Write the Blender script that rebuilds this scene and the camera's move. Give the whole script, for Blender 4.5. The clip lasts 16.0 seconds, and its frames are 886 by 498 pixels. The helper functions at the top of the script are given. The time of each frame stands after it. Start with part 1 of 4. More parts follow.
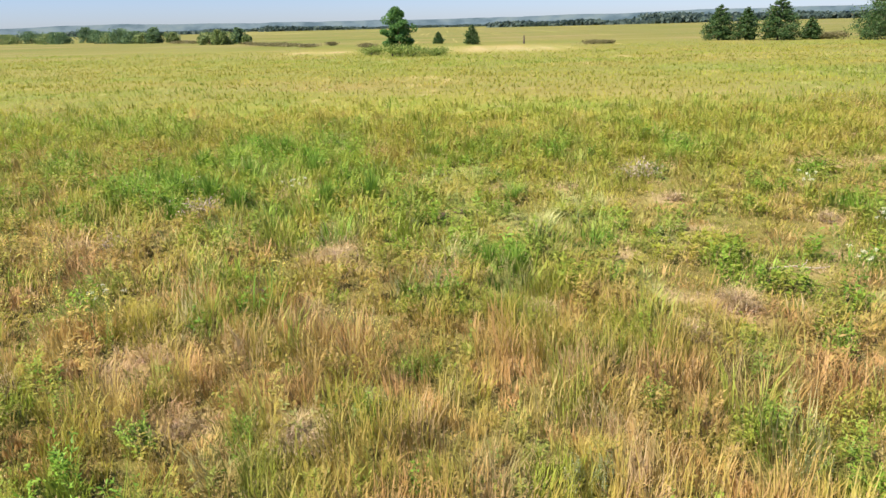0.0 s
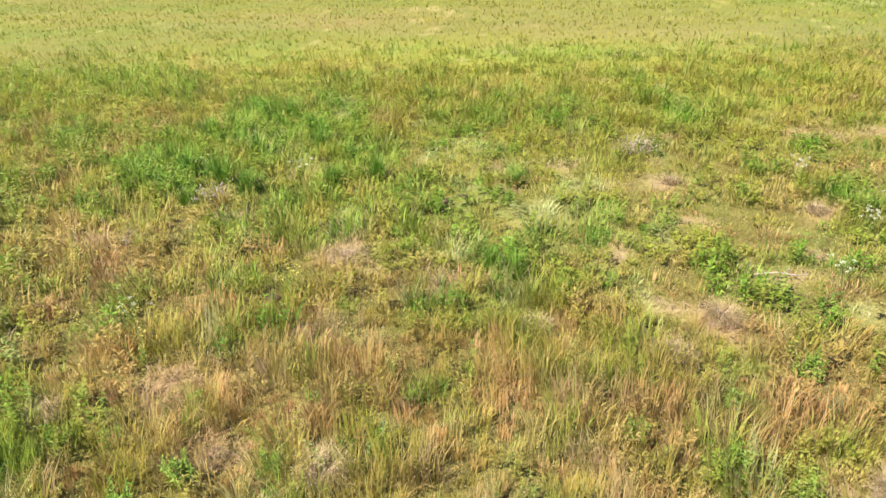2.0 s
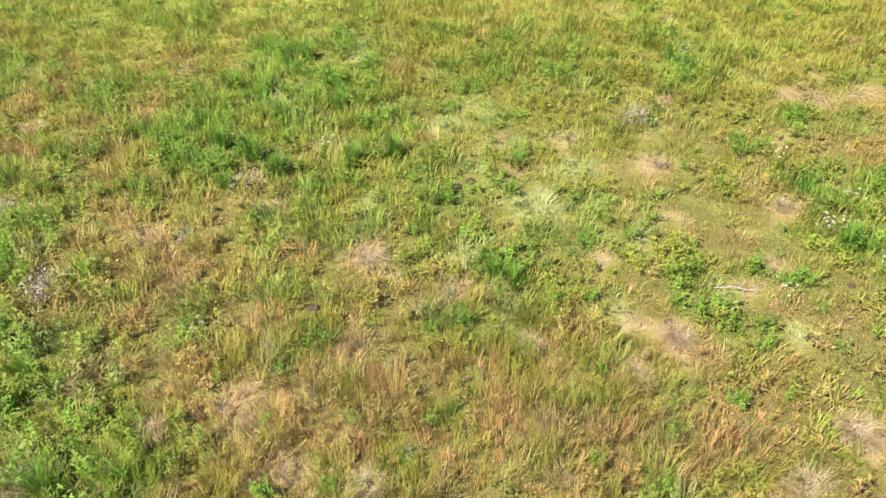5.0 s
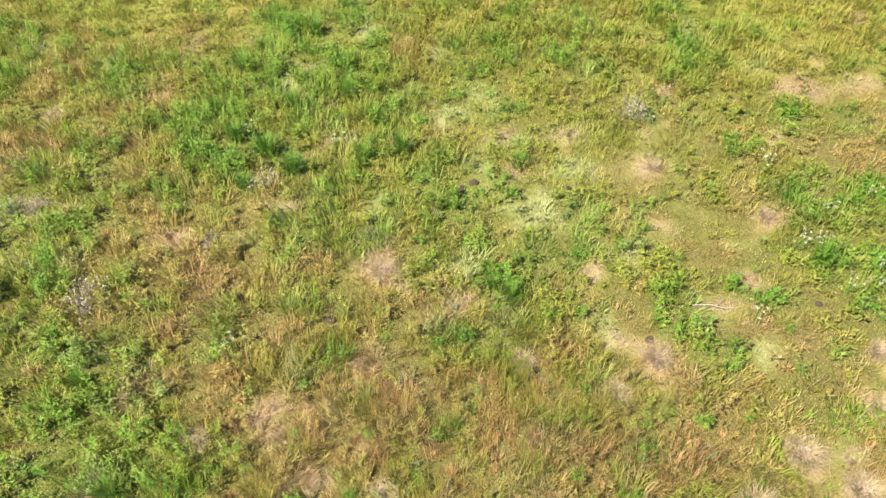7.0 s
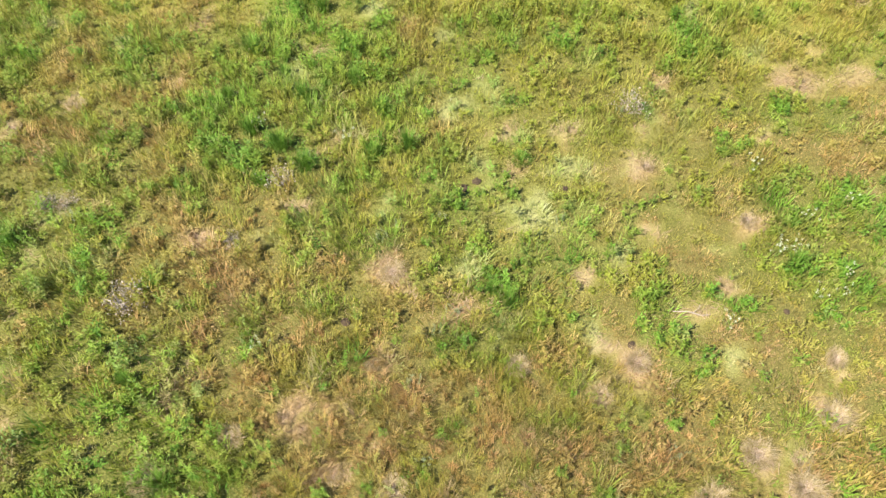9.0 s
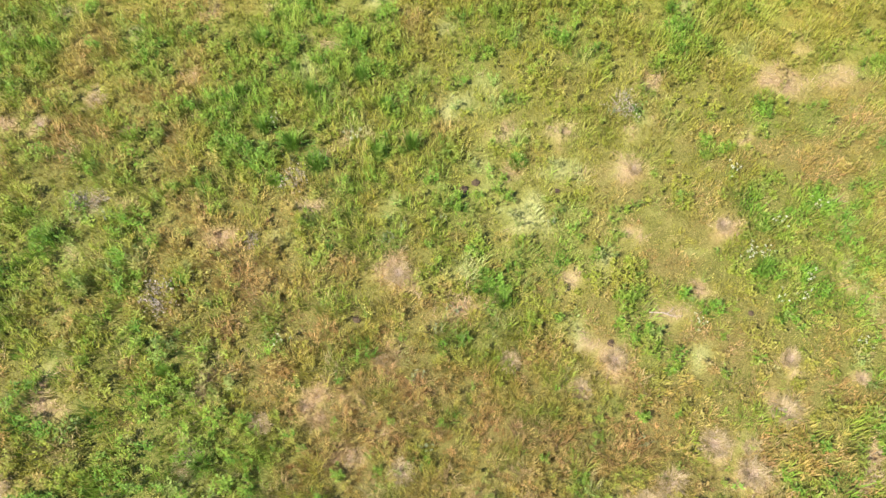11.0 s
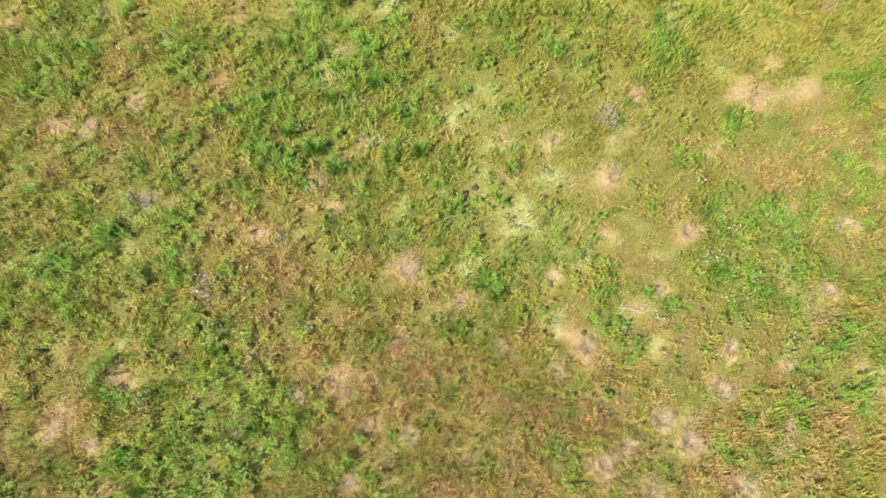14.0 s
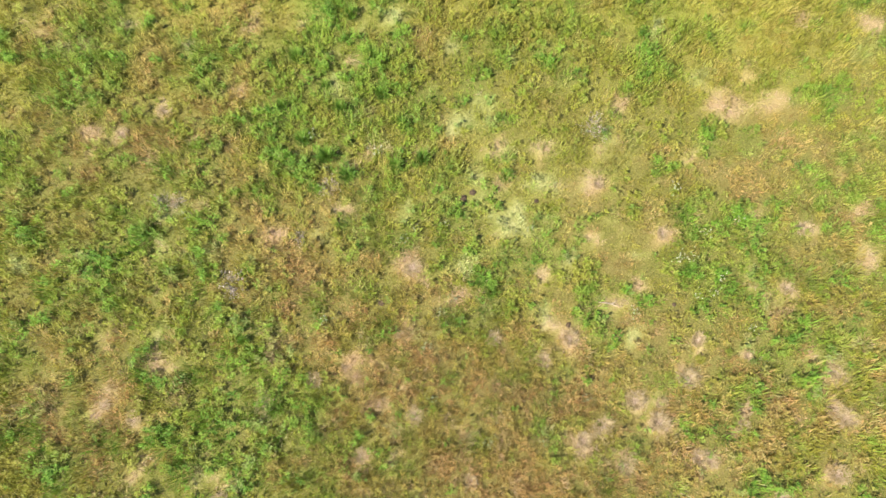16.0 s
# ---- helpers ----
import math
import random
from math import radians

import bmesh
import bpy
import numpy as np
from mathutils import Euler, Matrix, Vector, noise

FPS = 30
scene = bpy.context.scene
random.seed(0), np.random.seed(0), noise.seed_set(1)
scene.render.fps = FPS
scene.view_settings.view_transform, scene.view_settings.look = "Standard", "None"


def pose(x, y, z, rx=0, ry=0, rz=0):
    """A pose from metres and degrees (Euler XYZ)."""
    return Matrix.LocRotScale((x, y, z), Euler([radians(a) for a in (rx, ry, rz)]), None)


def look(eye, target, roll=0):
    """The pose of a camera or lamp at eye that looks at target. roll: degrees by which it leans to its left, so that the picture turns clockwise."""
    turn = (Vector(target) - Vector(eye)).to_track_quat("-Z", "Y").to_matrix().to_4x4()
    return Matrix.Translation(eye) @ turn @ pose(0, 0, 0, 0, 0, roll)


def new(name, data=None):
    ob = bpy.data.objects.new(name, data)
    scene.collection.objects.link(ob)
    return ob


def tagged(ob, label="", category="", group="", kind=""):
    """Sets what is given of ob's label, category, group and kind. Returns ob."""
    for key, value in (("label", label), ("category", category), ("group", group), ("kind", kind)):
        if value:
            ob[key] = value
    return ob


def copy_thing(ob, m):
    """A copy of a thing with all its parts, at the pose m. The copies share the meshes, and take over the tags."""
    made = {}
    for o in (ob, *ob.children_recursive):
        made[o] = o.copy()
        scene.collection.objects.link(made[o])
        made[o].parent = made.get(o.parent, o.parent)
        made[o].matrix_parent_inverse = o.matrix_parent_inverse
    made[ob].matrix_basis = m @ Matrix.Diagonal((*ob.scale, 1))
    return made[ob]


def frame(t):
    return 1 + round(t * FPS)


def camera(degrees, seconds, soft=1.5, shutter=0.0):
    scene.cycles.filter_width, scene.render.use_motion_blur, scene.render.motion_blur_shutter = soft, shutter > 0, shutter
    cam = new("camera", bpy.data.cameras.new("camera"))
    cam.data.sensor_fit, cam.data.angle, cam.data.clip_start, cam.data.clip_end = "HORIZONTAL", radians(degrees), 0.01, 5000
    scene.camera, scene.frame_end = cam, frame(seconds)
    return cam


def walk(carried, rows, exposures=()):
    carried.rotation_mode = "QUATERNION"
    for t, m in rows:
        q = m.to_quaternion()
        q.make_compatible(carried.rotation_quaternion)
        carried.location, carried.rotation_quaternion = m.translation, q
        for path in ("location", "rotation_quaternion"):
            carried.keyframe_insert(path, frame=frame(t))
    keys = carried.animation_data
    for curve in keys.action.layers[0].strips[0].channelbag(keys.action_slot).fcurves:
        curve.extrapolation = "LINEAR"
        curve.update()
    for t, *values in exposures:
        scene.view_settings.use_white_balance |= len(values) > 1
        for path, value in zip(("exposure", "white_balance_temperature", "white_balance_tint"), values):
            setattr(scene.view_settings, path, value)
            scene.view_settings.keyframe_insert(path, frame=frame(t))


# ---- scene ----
cam = camera(65.2, 16.0, soft=1.5)
METRES, EYE, TILT, LEAN, TURN = 30.0, 5.16, -17.85, 1.3, 0.0
ROWS = [
    (0.0, 0.0, 0.0, 0.0, -0.0, 0.0, -0.0),
    (0.5, -0.0004, -0.0048, 0.0134, 0.02, -1.56, 0.0),
    (1.0, -0.0008, -0.0106, 0.029, 0.04, -3.37, 0.0),
    (1.5, -0.0012, -0.017, 0.0471, 0.07, -5.27, -0.01),
    (2.0, -0.0013, -0.0241, 0.0673, 0.16, -7.21, -0.01),
    (2.5, -0.0014, -0.032, 0.0899, 0.24, -9.39, -0.01),
    (3.0, -0.0015, -0.0409, 0.1149, 0.35, -11.75, -0.02),
    (3.5, -0.0021, -0.0501, 0.1427, 0.46, -14.24, -0.01),
    (6.0, -0.0039, -0.0801, 0.2995, 1.05, -26.01, -0.06),
    (6.5, -0.0038, -0.077, 0.332, 1.18, -28.25, -0.11),
    (7.0, -0.004, -0.0737, 0.3647, 1.35, -30.61, -0.16),
    (7.5, -0.004, -0.0697, 0.3973, 1.48, -32.88, -0.19),
    (8.0, -0.0049, -0.0652, 0.4304, 1.55, -35.19, -0.23),
    (8.5, -0.0062, -0.0603, 0.4642, 1.63, -37.46, -0.27),
    (9.0, -0.0072, -0.0551, 0.4971, 1.7, -39.62, -0.32),
    (11.5, -0.0083, -0.0257, 0.6681, 2.12, -49.44, -0.43),
    (12.0, -0.0092, -0.02, 0.7034, 2.27, -51.17, -0.46),
    (12.5, -0.0108, -0.0151, 0.7383, 2.38, -52.76, -0.52),
    (13.0, -0.0116, -0.0103, 0.7734, 2.51, -54.28, -0.55),
    (13.5, -0.0118, -0.0067, 0.8082, 2.58, -55.72, -0.55),
    (14.0, -0.0112, -0.0032, 0.8426, 2.64, -57.02, -0.56),
    (14.5, -0.0116, 0.0002, 0.8773, 2.73, -58.26, -0.59),
    (15.0, -0.0122, 0.0038, 0.9118, 2.77, -59.37, -0.62),
    (15.5, -0.013, 0.0074, 0.9469, 2.77, -60.48, -0.64),
    (16.0, -0.0134, 0.0098, 0.9817, 2.79, -61.51, -0.62),
]
walk(cam, [(t, pose(0, 0, EYE, TILT, LEAN, TURN) @ pose(METRES * x, METRES * y, METRES * z, 90 + pitch, roll, yaw)) for t, x, y, z, yaw, pitch, roll in ROWS],
     exposures=[(0.0, 1.36, 6900, 18), (1.0, 1.42, 6900, 18), (2.0, 1.47, 6750, 15), (3.5, 1.53, 6580, 13), (9.0, 1.50, 6580, 14), (16.0, 1.51, 6620, 15)])

# ---- light ----
SUN_FROM = Vector((-0.74, -0.48, 1.10)).normalized()
world = bpy.data.worlds.new("sky")
scene.world = world
world.use_nodes = True
wn = world.node_tree
sky = wn.nodes.new("ShaderNodeTexSky")
sky.sky_type, sky.sun_disc = "NISHITA", False
sky.sun_elevation = math.asin(SUN_FROM.z)
sky.sun_rotation = math.atan2(SUN_FROM.x, SUN_FROM.y)
sky.altitude, sky.air_density, sky.dust_density, sky.ozone_density = 200.0, 1.2, 0.25, 2.5
tint = wn.nodes.new("ShaderNodeMix")
tint.data_type, tint.blend_type = "RGBA", "MULTIPLY"
tint.inputs[0].default_value, tint.inputs[7].default_value = 1.0, (0.52, 0.71, 1.20, 1)
wn.links.new(sky.outputs[0], tint.inputs[6])
wn.links.new(tint.outputs[2], wn.nodes["Background"].inputs[0])
wn.nodes["Background"].inputs[1].default_value = 0.056
sun = new("sun", bpy.data.lights.new("sun", "SUN"))
sun.data.energy, sun.data.angle, sun.data.color = 5.0, radians(0.53), (1.0, 0.95, 0.86)
sun.matrix_world = look(tuple(SUN_FROM * 100), (0, 0, 0))

# ---- numbers that lay out the meadow ----
rng = np.random.default_rng(7)


def vnoise(x, y, size, seed):
    """Smooth value noise from 0 to 1, with lumps of the given size in metres."""
    table = np.random.default_rng(seed).random((256, 256))
    u, v = np.asarray(x) / size + 91.7, np.asarray(y) / size + 47.3
    i, j = np.floor(u).astype(int), np.floor(v).astype(int)
    fu, fv = u - i, v - j
    fu, fv = fu * fu * (3 - 2 * fu), fv * fv * (3 - 2 * fv)
    a, b = table[i % 256, j % 256], table[(i + 1) % 256, j % 256]
    c, d = table[i % 256, (j + 1) % 256], table[(i + 1) % 256, (j + 1) % 256]
    return (a * (1 - fu) + b * fu) * (1 - fv) + (c * (1 - fu) + d * fu) * fv


def sstep(lo, hi, v):
    t = np.clip((v - lo) / (hi - lo), 0, 1)
    return t * t * (3 - 2 * t)


def rise(x, y):
    """Height of the land: a very gentle slope, level further on, with a low swell far away."""
    x, y = np.asarray(x, float), np.asarray(y, float)
    s = math.tan(radians(1.0))
    t = np.clip((y - 45) / 30, 0, 1)
    z = s * (np.clip(y, -20, 45) + 30 * (t - t * t / 2))
    d = np.hypot(x, y)
    z = z + 0.3 * (vnoise(x, y, 60, 3) - 0.5) * sstep(45, 120, d)
    return z + (1.2 + 1.6 * vnoise(x, y, 500, 4)) * sstep(300, 1200, d)


def ground_z(x, y):
    x, y = np.asarray(x, float), np.asarray(y, float)
    near = 1 - sstep(40, 80, np.hypot(x, y))
    return rise(x, y) + near * (0.10 * (vnoise(x, y, 2.3, 5) - 0.5) + 0.05 * (vnoise(x, y, 0.8, 6) - 0.5))


# places (x, y, radius in metres) where the sward has a character of its own
STRAW_BEDS = [(-17.3, 20.6, 0.5), (-18.9, 20.6, 0.7), (-15.3, 21.9, 0.6), (-13.6, 20.6, 0.3), (-18.6, 19.4, 0.3), (-15.6, 19.7, 0.4), (12.8, 23.0, 0.9), (15.0, 23.6, 0.8), (19.8, 28.1, 0.8),
              (16.4, 27.8, 0.6), (7.2, 23.2, 0.6), (1.6, 20.8, 0.8), (3.8, 20.6, 0.7), (-2.4, 20.5, 0.4), (1.6, 18.8, 0.5), (6.4, 19.0, 0.8), (6.2, 16.3, 0.5), (9.5, 16.7, 0.6),
              (8.5, 14.3, 0.5), (7.3, 13.3, 0.6), (3.7, 14.3, 0.5), (-2.6, 14.4, 0.8), (-2.6, 11.3, 0.6), (5.2, 11.5, 0.8), (4.5, 12.2, 0.6), (4.0, 10.4, 0.4), (11.1, 11.7, 0.3),
              (13.4, 11.1, 0.4), (10.6, 9.9, 0.6), (8.2, 8.8, 0.6), (9.3, 7.9, 0.6)]
STRAW_BEDS_TOO = [(5.9, 6.9, 0.6), (7.8, 5.9, 0.6), (6.7, 7.5, 0.5), (13.2, 8.6, 0.3), (13.1, 7.9, 0.3), (17.7, 8.5, 0.7), (17.3, 6.0, 0.5), (11.6, 6.3, 0.5), (15.3, 14.3, 0.4),
                  (16.3, 11.5, 0.4), (16.2, 17.2, 0.5), (18.0, 19.6, 0.3), (19.1, 16.1, 0.7), (18.7, 18.1, 0.5), (14.8, 13.4, 0.4), (17.3, 10.5, 0.4), (-3.6, 8.0, 0.6), (-4.9, 9.3, 0.4),
                  (-4.3, 5.7, 0.4), (-6.0, 17.2, 0.5), (-13.2, 17.3, 0.4), (-9.2, 15.6, 0.5), (-13.6, 14.8, 0.4), (-16.5, 7.3, 0.5), (-14.0, 9.5, 0.5), (-14.3, 4.6, 0.4), (-15.0, 6.8, 0.4),
                  (-14.7, 4.1, 0.4), (16.9, 10.5, 0.6)]
PALE_STRETCH = [(2.6, 19.0, 4.4), (6.0, 21.0, 3.0), (-0.5, 21.5, 2.2)]
PALE_GREEN = [(-5.7, 26.9, 0.7), (-6.5, 23.0, 0.7), (2.1, 17.0, 1.0), (3.7, 19.0, 0.9), (2.9, 16.7, 0.6), (2.4, 25.4, 0.4), (-1.9, 20.4, 0.4), (-0.8, 21.7, 0.7), (1.1, 22.2, 0.7),
              (-1.3, 25.9, 0.6), (-4.0, 27.6, 0.6), (0.0, 14.7, 0.5), (8.6, 15.5, 0.5), (11.4, 24.8, 0.8), (9.4, 26.8, 0.6), (9.4, 9.1, 0.4), (8.3, 11.6, 0.5), (-10.3, 14.5, 0.4),
              (-12.2, 15.2, 0.4), (-2.8, 17.0, 0.7), (4.1, 12.5, 0.5), (-1.9, 7.6, 0.4), (-6.6, 16.0, 0.4), (-21.3, 13.7, 0.6), (0.4, 19.4, 0.7), (5.1, 15.2, 0.5), (1.0, 17.8, 0.6),
              (7.0, 17.5, 0.5), (11.9, 8.7, 0.4), (19.9, 26.0, 0.6)]
TAN_GRASS = [(-10.8, 17.0, 1.9), (-9.4, 14.3, 1.5), (-8.7, 15.4, 1.1), (-7.2, 16.6, 0.8), (-7.8, 13.8, 1.4), (-5.4, 14.4, 1.0), (-6.7, 10.4, 1.1), (-2.9, 9.0, 1.6), (-1.3, 10.1, 1.3),
             (-4.2, 9.7, 1.1), (1.9, 8.2, 1.6), (3.4, 8.8, 1.6), (-0.1, 5.3, 1.3), (3.7, 6.8, 1.5), (5.5, 8.4, 1.0), (2.5, 5.0, 1.3), (7.1, 5.2, 1.3), (8.6, 6.8, 1.0),
             (9.6, 5.4, 1.0), (-11.5, 27.0, 1.4), (-13.2, 26.7, 0.9), (-9.9, 25.6, 0.9), (-19.4, 20.1, 1.7), (-17.8, 21.2, 1.1), (-21.4, 25.8, 0.7), (-12.1, 21.0, 1.0), (-12.9, 23.6, 0.7),
             (-19.7, 6.6, 1.6), (-16.5, 5.2, 1.3), (-18.2, 9.3, 1.1), (-15.7, 9.4, 0.8)]
TAN_GRASS_TOO = [(-17.1, 11.2, 0.8), (-19.2, 14.4, 1.6), (-21.8, 17.1, 1.1), (-19.1, 17.8, 0.8), (14.3, 21.1, 1.4), (17.5, 20.7, 1.4), (13.7, 18.0, 1.1), (15.8, 18.1, 1.1), (18.1, 17.4, 1.1),
                 (13.0, 24.9, 0.8), (16.4, 26.2, 0.8), (8.1, 12.1, 0.8), (9.6, 12.7, 1.1), (6.3, 9.4, 1.0), (-5.8, 20.6, 0.7), (-2.2, 26.7, 0.9), (0.0, 4.0, 2.3), (14.5, 8.8, 2.0),
                 (11.0, 5.0, 1.6), (-21.9, 25.4, 1.7), (-4.6, 5.2, 1.4), (7.6, 4.5, 2.0)]
TAN_STRETCH = [(6.0, 6.5, 6.0), (-2.0, 9.0, 5.0), (12.5, 8.0, 5.5), (-8.5, 14.5, 4.2), (16.0, 17.5, 4.5), (-18.5, 20.0, 4.0), (-17.5, 7.0, 4.5), (0.0, 3.0, 5.0), (-12.5, 25.0, 3.0)]
LUSH_WEEDS = [(-9.0, 22.0, 1.3), (-9.4, 20.0, 0.8), (-8.5, 19.2, 0.8), (-7.4, 20.0, 0.7), (-10.2, 24.0, 0.4), (-7.4, 27.2, 0.8), (-7.6, 25.3, 0.7), (-5.6, 25.7, 0.9), (-4.2, 25.9, 0.7),
              (-4.0, 23.2, 0.8), (-6.0, 19.2, 0.7), (-4.5, 17.8, 0.6), (-7.6, 18.0, 0.4), (-2.0, 23.4, 0.7), (-0.3, 21.6, 0.4), (-0.3, 22.9, 0.4), (-2.7, 22.1, 0.6), (1.2, 13.9, 0.8),
              (0.6, 15.3, 0.5), (-0.4, 12.2, 0.5), (1.2, 12.4, 0.7), (-3.5, 15.6, 0.4), (-3.4, 18.4, 0.4), (5.2, 10.0, 0.6), (1.4, 6.4, 0.5), (11.1, 7.5, 0.7), (13.6, 5.3, 0.6),
              (13.9, 8.3, 0.4), (12.5, 14.4, 0.8), (11.0, 14.8, 0.6), (13.3, 13.7, 0.7)]
LUSH_WEEDS_TOO = [(17.9, 23.9, 0.8), (16.8, 24.1, 0.4), (11.6, 21.3, 0.6), (9.7, 19.8, 0.6), (11.0, 17.4, 0.8), (17.9, 13.4, 0.4), (6.0, 12.5, 0.5), (10.1, 10.9, 0.3), (13.5, 11.9, 0.3),
                  (-7.2, 7.7, 0.6), (-6.4, 6.8, 0.7), (-7.1, 9.3, 0.5), (-7.7, 10.3, 0.4), (-6.2, 4.8, 0.6), (-4.2, 6.1, 0.5), (-5.4, 4.1, 0.6), (-14.2, 10.5, 0.6), (-21.1, 10.5, 0.7),
                  (-18.3, 8.5, 0.5), (-11.5, 7.5, 0.7), (-13.0, 4.6, 0.6), (-11.4, 4.7, 0.5), (-9.6, 7.6, 0.5), (-8.5, 7.2, 0.7), (-12.1, 11.2, 0.7), (-11.1, 11.7, 0.7), (-9.5, 11.5, 0.4),
                  (-15.1, 15.1, 0.7), (-15.0, 16.8, 0.8), (-13.2, 15.8, 0.7), (-16.6, 16.4, 0.6)]
LUSH_WEEDS_BESIDES = [(-12.7, 14.1, 0.5), (-14.5, 12.9, 0.5), (-17.7, 5.7, 0.6), (-20.6, 22.1, 0.6), (-21.8, 24.2, 0.6), (-23.6, 24.5, 0.7), (-23.8, 25.7, 0.6), (-20.2, 23.4, 0.7), (-17.6, 25.9, 0.7),
                      (-16.8, 26.9, 0.6), (-15.6, 24.4, 0.4), (-20.0, 26.4, 0.5), (-18.3, 24.6, 0.5), (-22.1, 22.4, 0.6), (-20.6, 20.6, 0.4), (-16.7, 19.3, 0.4), (-14.3, 20.9, 0.4), (-13.8, 23.6, 0.4),
                      (-14.5, 25.1, 0.4), (-12.2, 24.9, 0.4), (-7.5, 28.0, 1.6), (-5.0, 29.0, 1.4), (-9.5, 5.2, 1.2), (-18.3, 4.2, 1.2), (-8.2, 8.9, 0.8)]
LUSH_STRETCH = [(-8.4, 21.3, 2.6), (-5.4, 25.0, 2.6), (-7.0, 28.5, 2.6), (-3.0, 22.6, 1.5), (0.8, 13.4, 1.8), (12.4, 14.4, 1.9), (-11.0, 11.0, 2.6), (-14.6, 15.8, 2.2), (-7.0, 6.6, 2.7), (-11.0, 6.5, 3.3), (-9.5, 8.8, 2.2)]
GREEN_ZONES = [(-7.5, 23.5, 5.5), (-16.0, 14.5, 5.0), (-11.5, 7.5, 4.2), (0.8, 16.0, 2.6), (-20.0, 24.5, 3.5), (12.0, 16.5, 3.0), (9.0, 27.0, 3.5)]


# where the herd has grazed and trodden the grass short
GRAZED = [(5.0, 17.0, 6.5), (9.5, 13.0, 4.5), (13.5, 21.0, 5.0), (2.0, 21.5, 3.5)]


def spots(x, y, places, seed, ragged=0.7):
    """How far each point lies inside ragged round patches, 0 to 1."""
    x, y = np.asarray(x, float), np.asarray(y, float)
    out = np.zeros(x.shape)
    wx = (vnoise(x, y, 0.9, seed) - 0.5) * ragged * 1.6
    wy = (vnoise(x, y, 0.9, seed + 1) - 0.5) * ragged * 1.6
    for px, py, r in places:
        near = (np.abs(x - px) < 3 * r) & (np.abs(y - py) < 3 * r)
        if near.any():
            d = np.hypot(x[near] + wx[near] - px, (y[near] + wy[near] - py)) / r
            out[near] = np.maximum(out[near], 1 - sstep(0.35, 1.35, d))
    return out


def stature(x, y, lush):
    """How tall and upright the grass stands, about 0.6 on grazed ground to 1.5 in lush places."""
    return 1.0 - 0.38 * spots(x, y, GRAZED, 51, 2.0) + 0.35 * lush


def meadow(x, y):
    """Character of the sward at each point: (lush, dry, bare, pale), each 0 to 1."""
    n8, n2, n1 = vnoise(x, y, 7.0, 11), vnoise(x, y, 2.0, 12), vnoise(x, y, 0.6, 13)
    mix = 0.3 * n8 + 0.35 * n2 + 0.35 * n1
    lush = 0.62 * sstep(0.52, 0.70, mix)
    lush = np.maximum(lush, spots(x, y, LUSH_WEEDS + LUSH_WEEDS_TOO + LUSH_WEEDS_BESIDES, 21, 0.8) * (0.75 + 0.25 * sstep(0.3, 0.6, n1)))
    m2 = 0.3 * vnoise(x, y, 9.0, 14) + 0.38 * vnoise(x, y, 1.7, 15) + 0.32 * vnoise(x, y, 0.5, 16)
    dry = 0.78 * sstep(0.5, 0.70, m2)
    dry = np.maximum(dry, spots(x, y, TAN_GRASS + TAN_GRASS_TOO, 23, 1.2) * (0.66 + 0.34 * sstep(0.3, 0.65, vnoise(x, y, 0.7, 17))))
    dry = np.maximum(dry, spots(x, y, TAN_STRETCH, 49, 2.5) * (0.30 + 0.42 * sstep(0.3, 0.7, 0.5 * vnoise(x, y, 1.1, 82) + 0.5 * vnoise(x, y, 0.45, 83))))
    bare = 0.55 * sstep(0.72, 0.9, 0.6 * vnoise(x, y, 1.5, 18) + 0.4 * vnoise(x, y, 0.5, 19))
    bed = spots(x, y, STRAW_BEDS + STRAW_BEDS_TOO, 25, 0.6)
    pale = spots(x, y, PALE_GREEN, 27, 0.7)
    pale = np.maximum(pale, 0.38 * spots(x, y, PALE_STRETCH, 45, 2.0) * sstep(0.25, 0.65, 0.5 * n2 + 0.5 * n1))
    strips = np.maximum(1 - sstep(0.5, 1.3, np.hypot((x + 22) / 8, (y - 128) / 11)), 1 - sstep(0.5, 1.3, np.hypot((x - 10) / 15, (y - 132) / 20)))
    bare = np.maximum(bare, np.maximum(0.74 * bed * (0.72 + 0.28 * sstep(0.3, 0.6, n1)), np.maximum(0.12 * pale, 0.80 * strips * (0.4 + 0.6 * n2))))
    green = spots(x, y, GREEN_ZONES, 43, 2.5)
    lush = np.maximum(lush, green * (0.26 + 0.46 * sstep(0.3, 0.7, 0.5 * n2 + 0.5 * n1)))
    lush = np.maximum(lush, spots(x, y, LUSH_STRETCH, 47, 1.6) * (0.3 + 0.5 * sstep(0.3, 0.65, 0.4 * n2 + 0.6 * n1)))
    dry = dry * (1 - 0.55 * green)
    # short, even yellow-green growth in the quieter far corner
    calm = sstep(5, 11, x) * sstep(21, 26, y) * (1 - sstep(40, 60, y))
    dry = dry * (1 - 0.75 * calm) * (1 - 0.8 * sstep(23, 34, y))
    lush = lush * (1 - 0.6 * sstep(27, 40, y))
    blotch = sstep(0.5, 0.85, 0.6 * vnoise(x, 1.6 * y, 13.0, 29) + 0.4 * vnoise(x, 1.6 * y, 5.0, 30))
    dry = np.maximum(dry, (0.03 + 0.40 * blotch) * sstep(25, 40, y) * (1 - 0.6 * calm))
    clump = 0.45 * vnoise(x, 1.6 * y, 11.0, 35) + 0.30 * vnoise(x, 1.6 * y, 4.0, 36) + 0.25 * vnoise(x, 1.3 * y, 1.5, 37)
    lush = np.maximum(lush, (0.08 + 0.42 * sstep(0.45, 0.68, clump)) * sstep(23, 36, y))
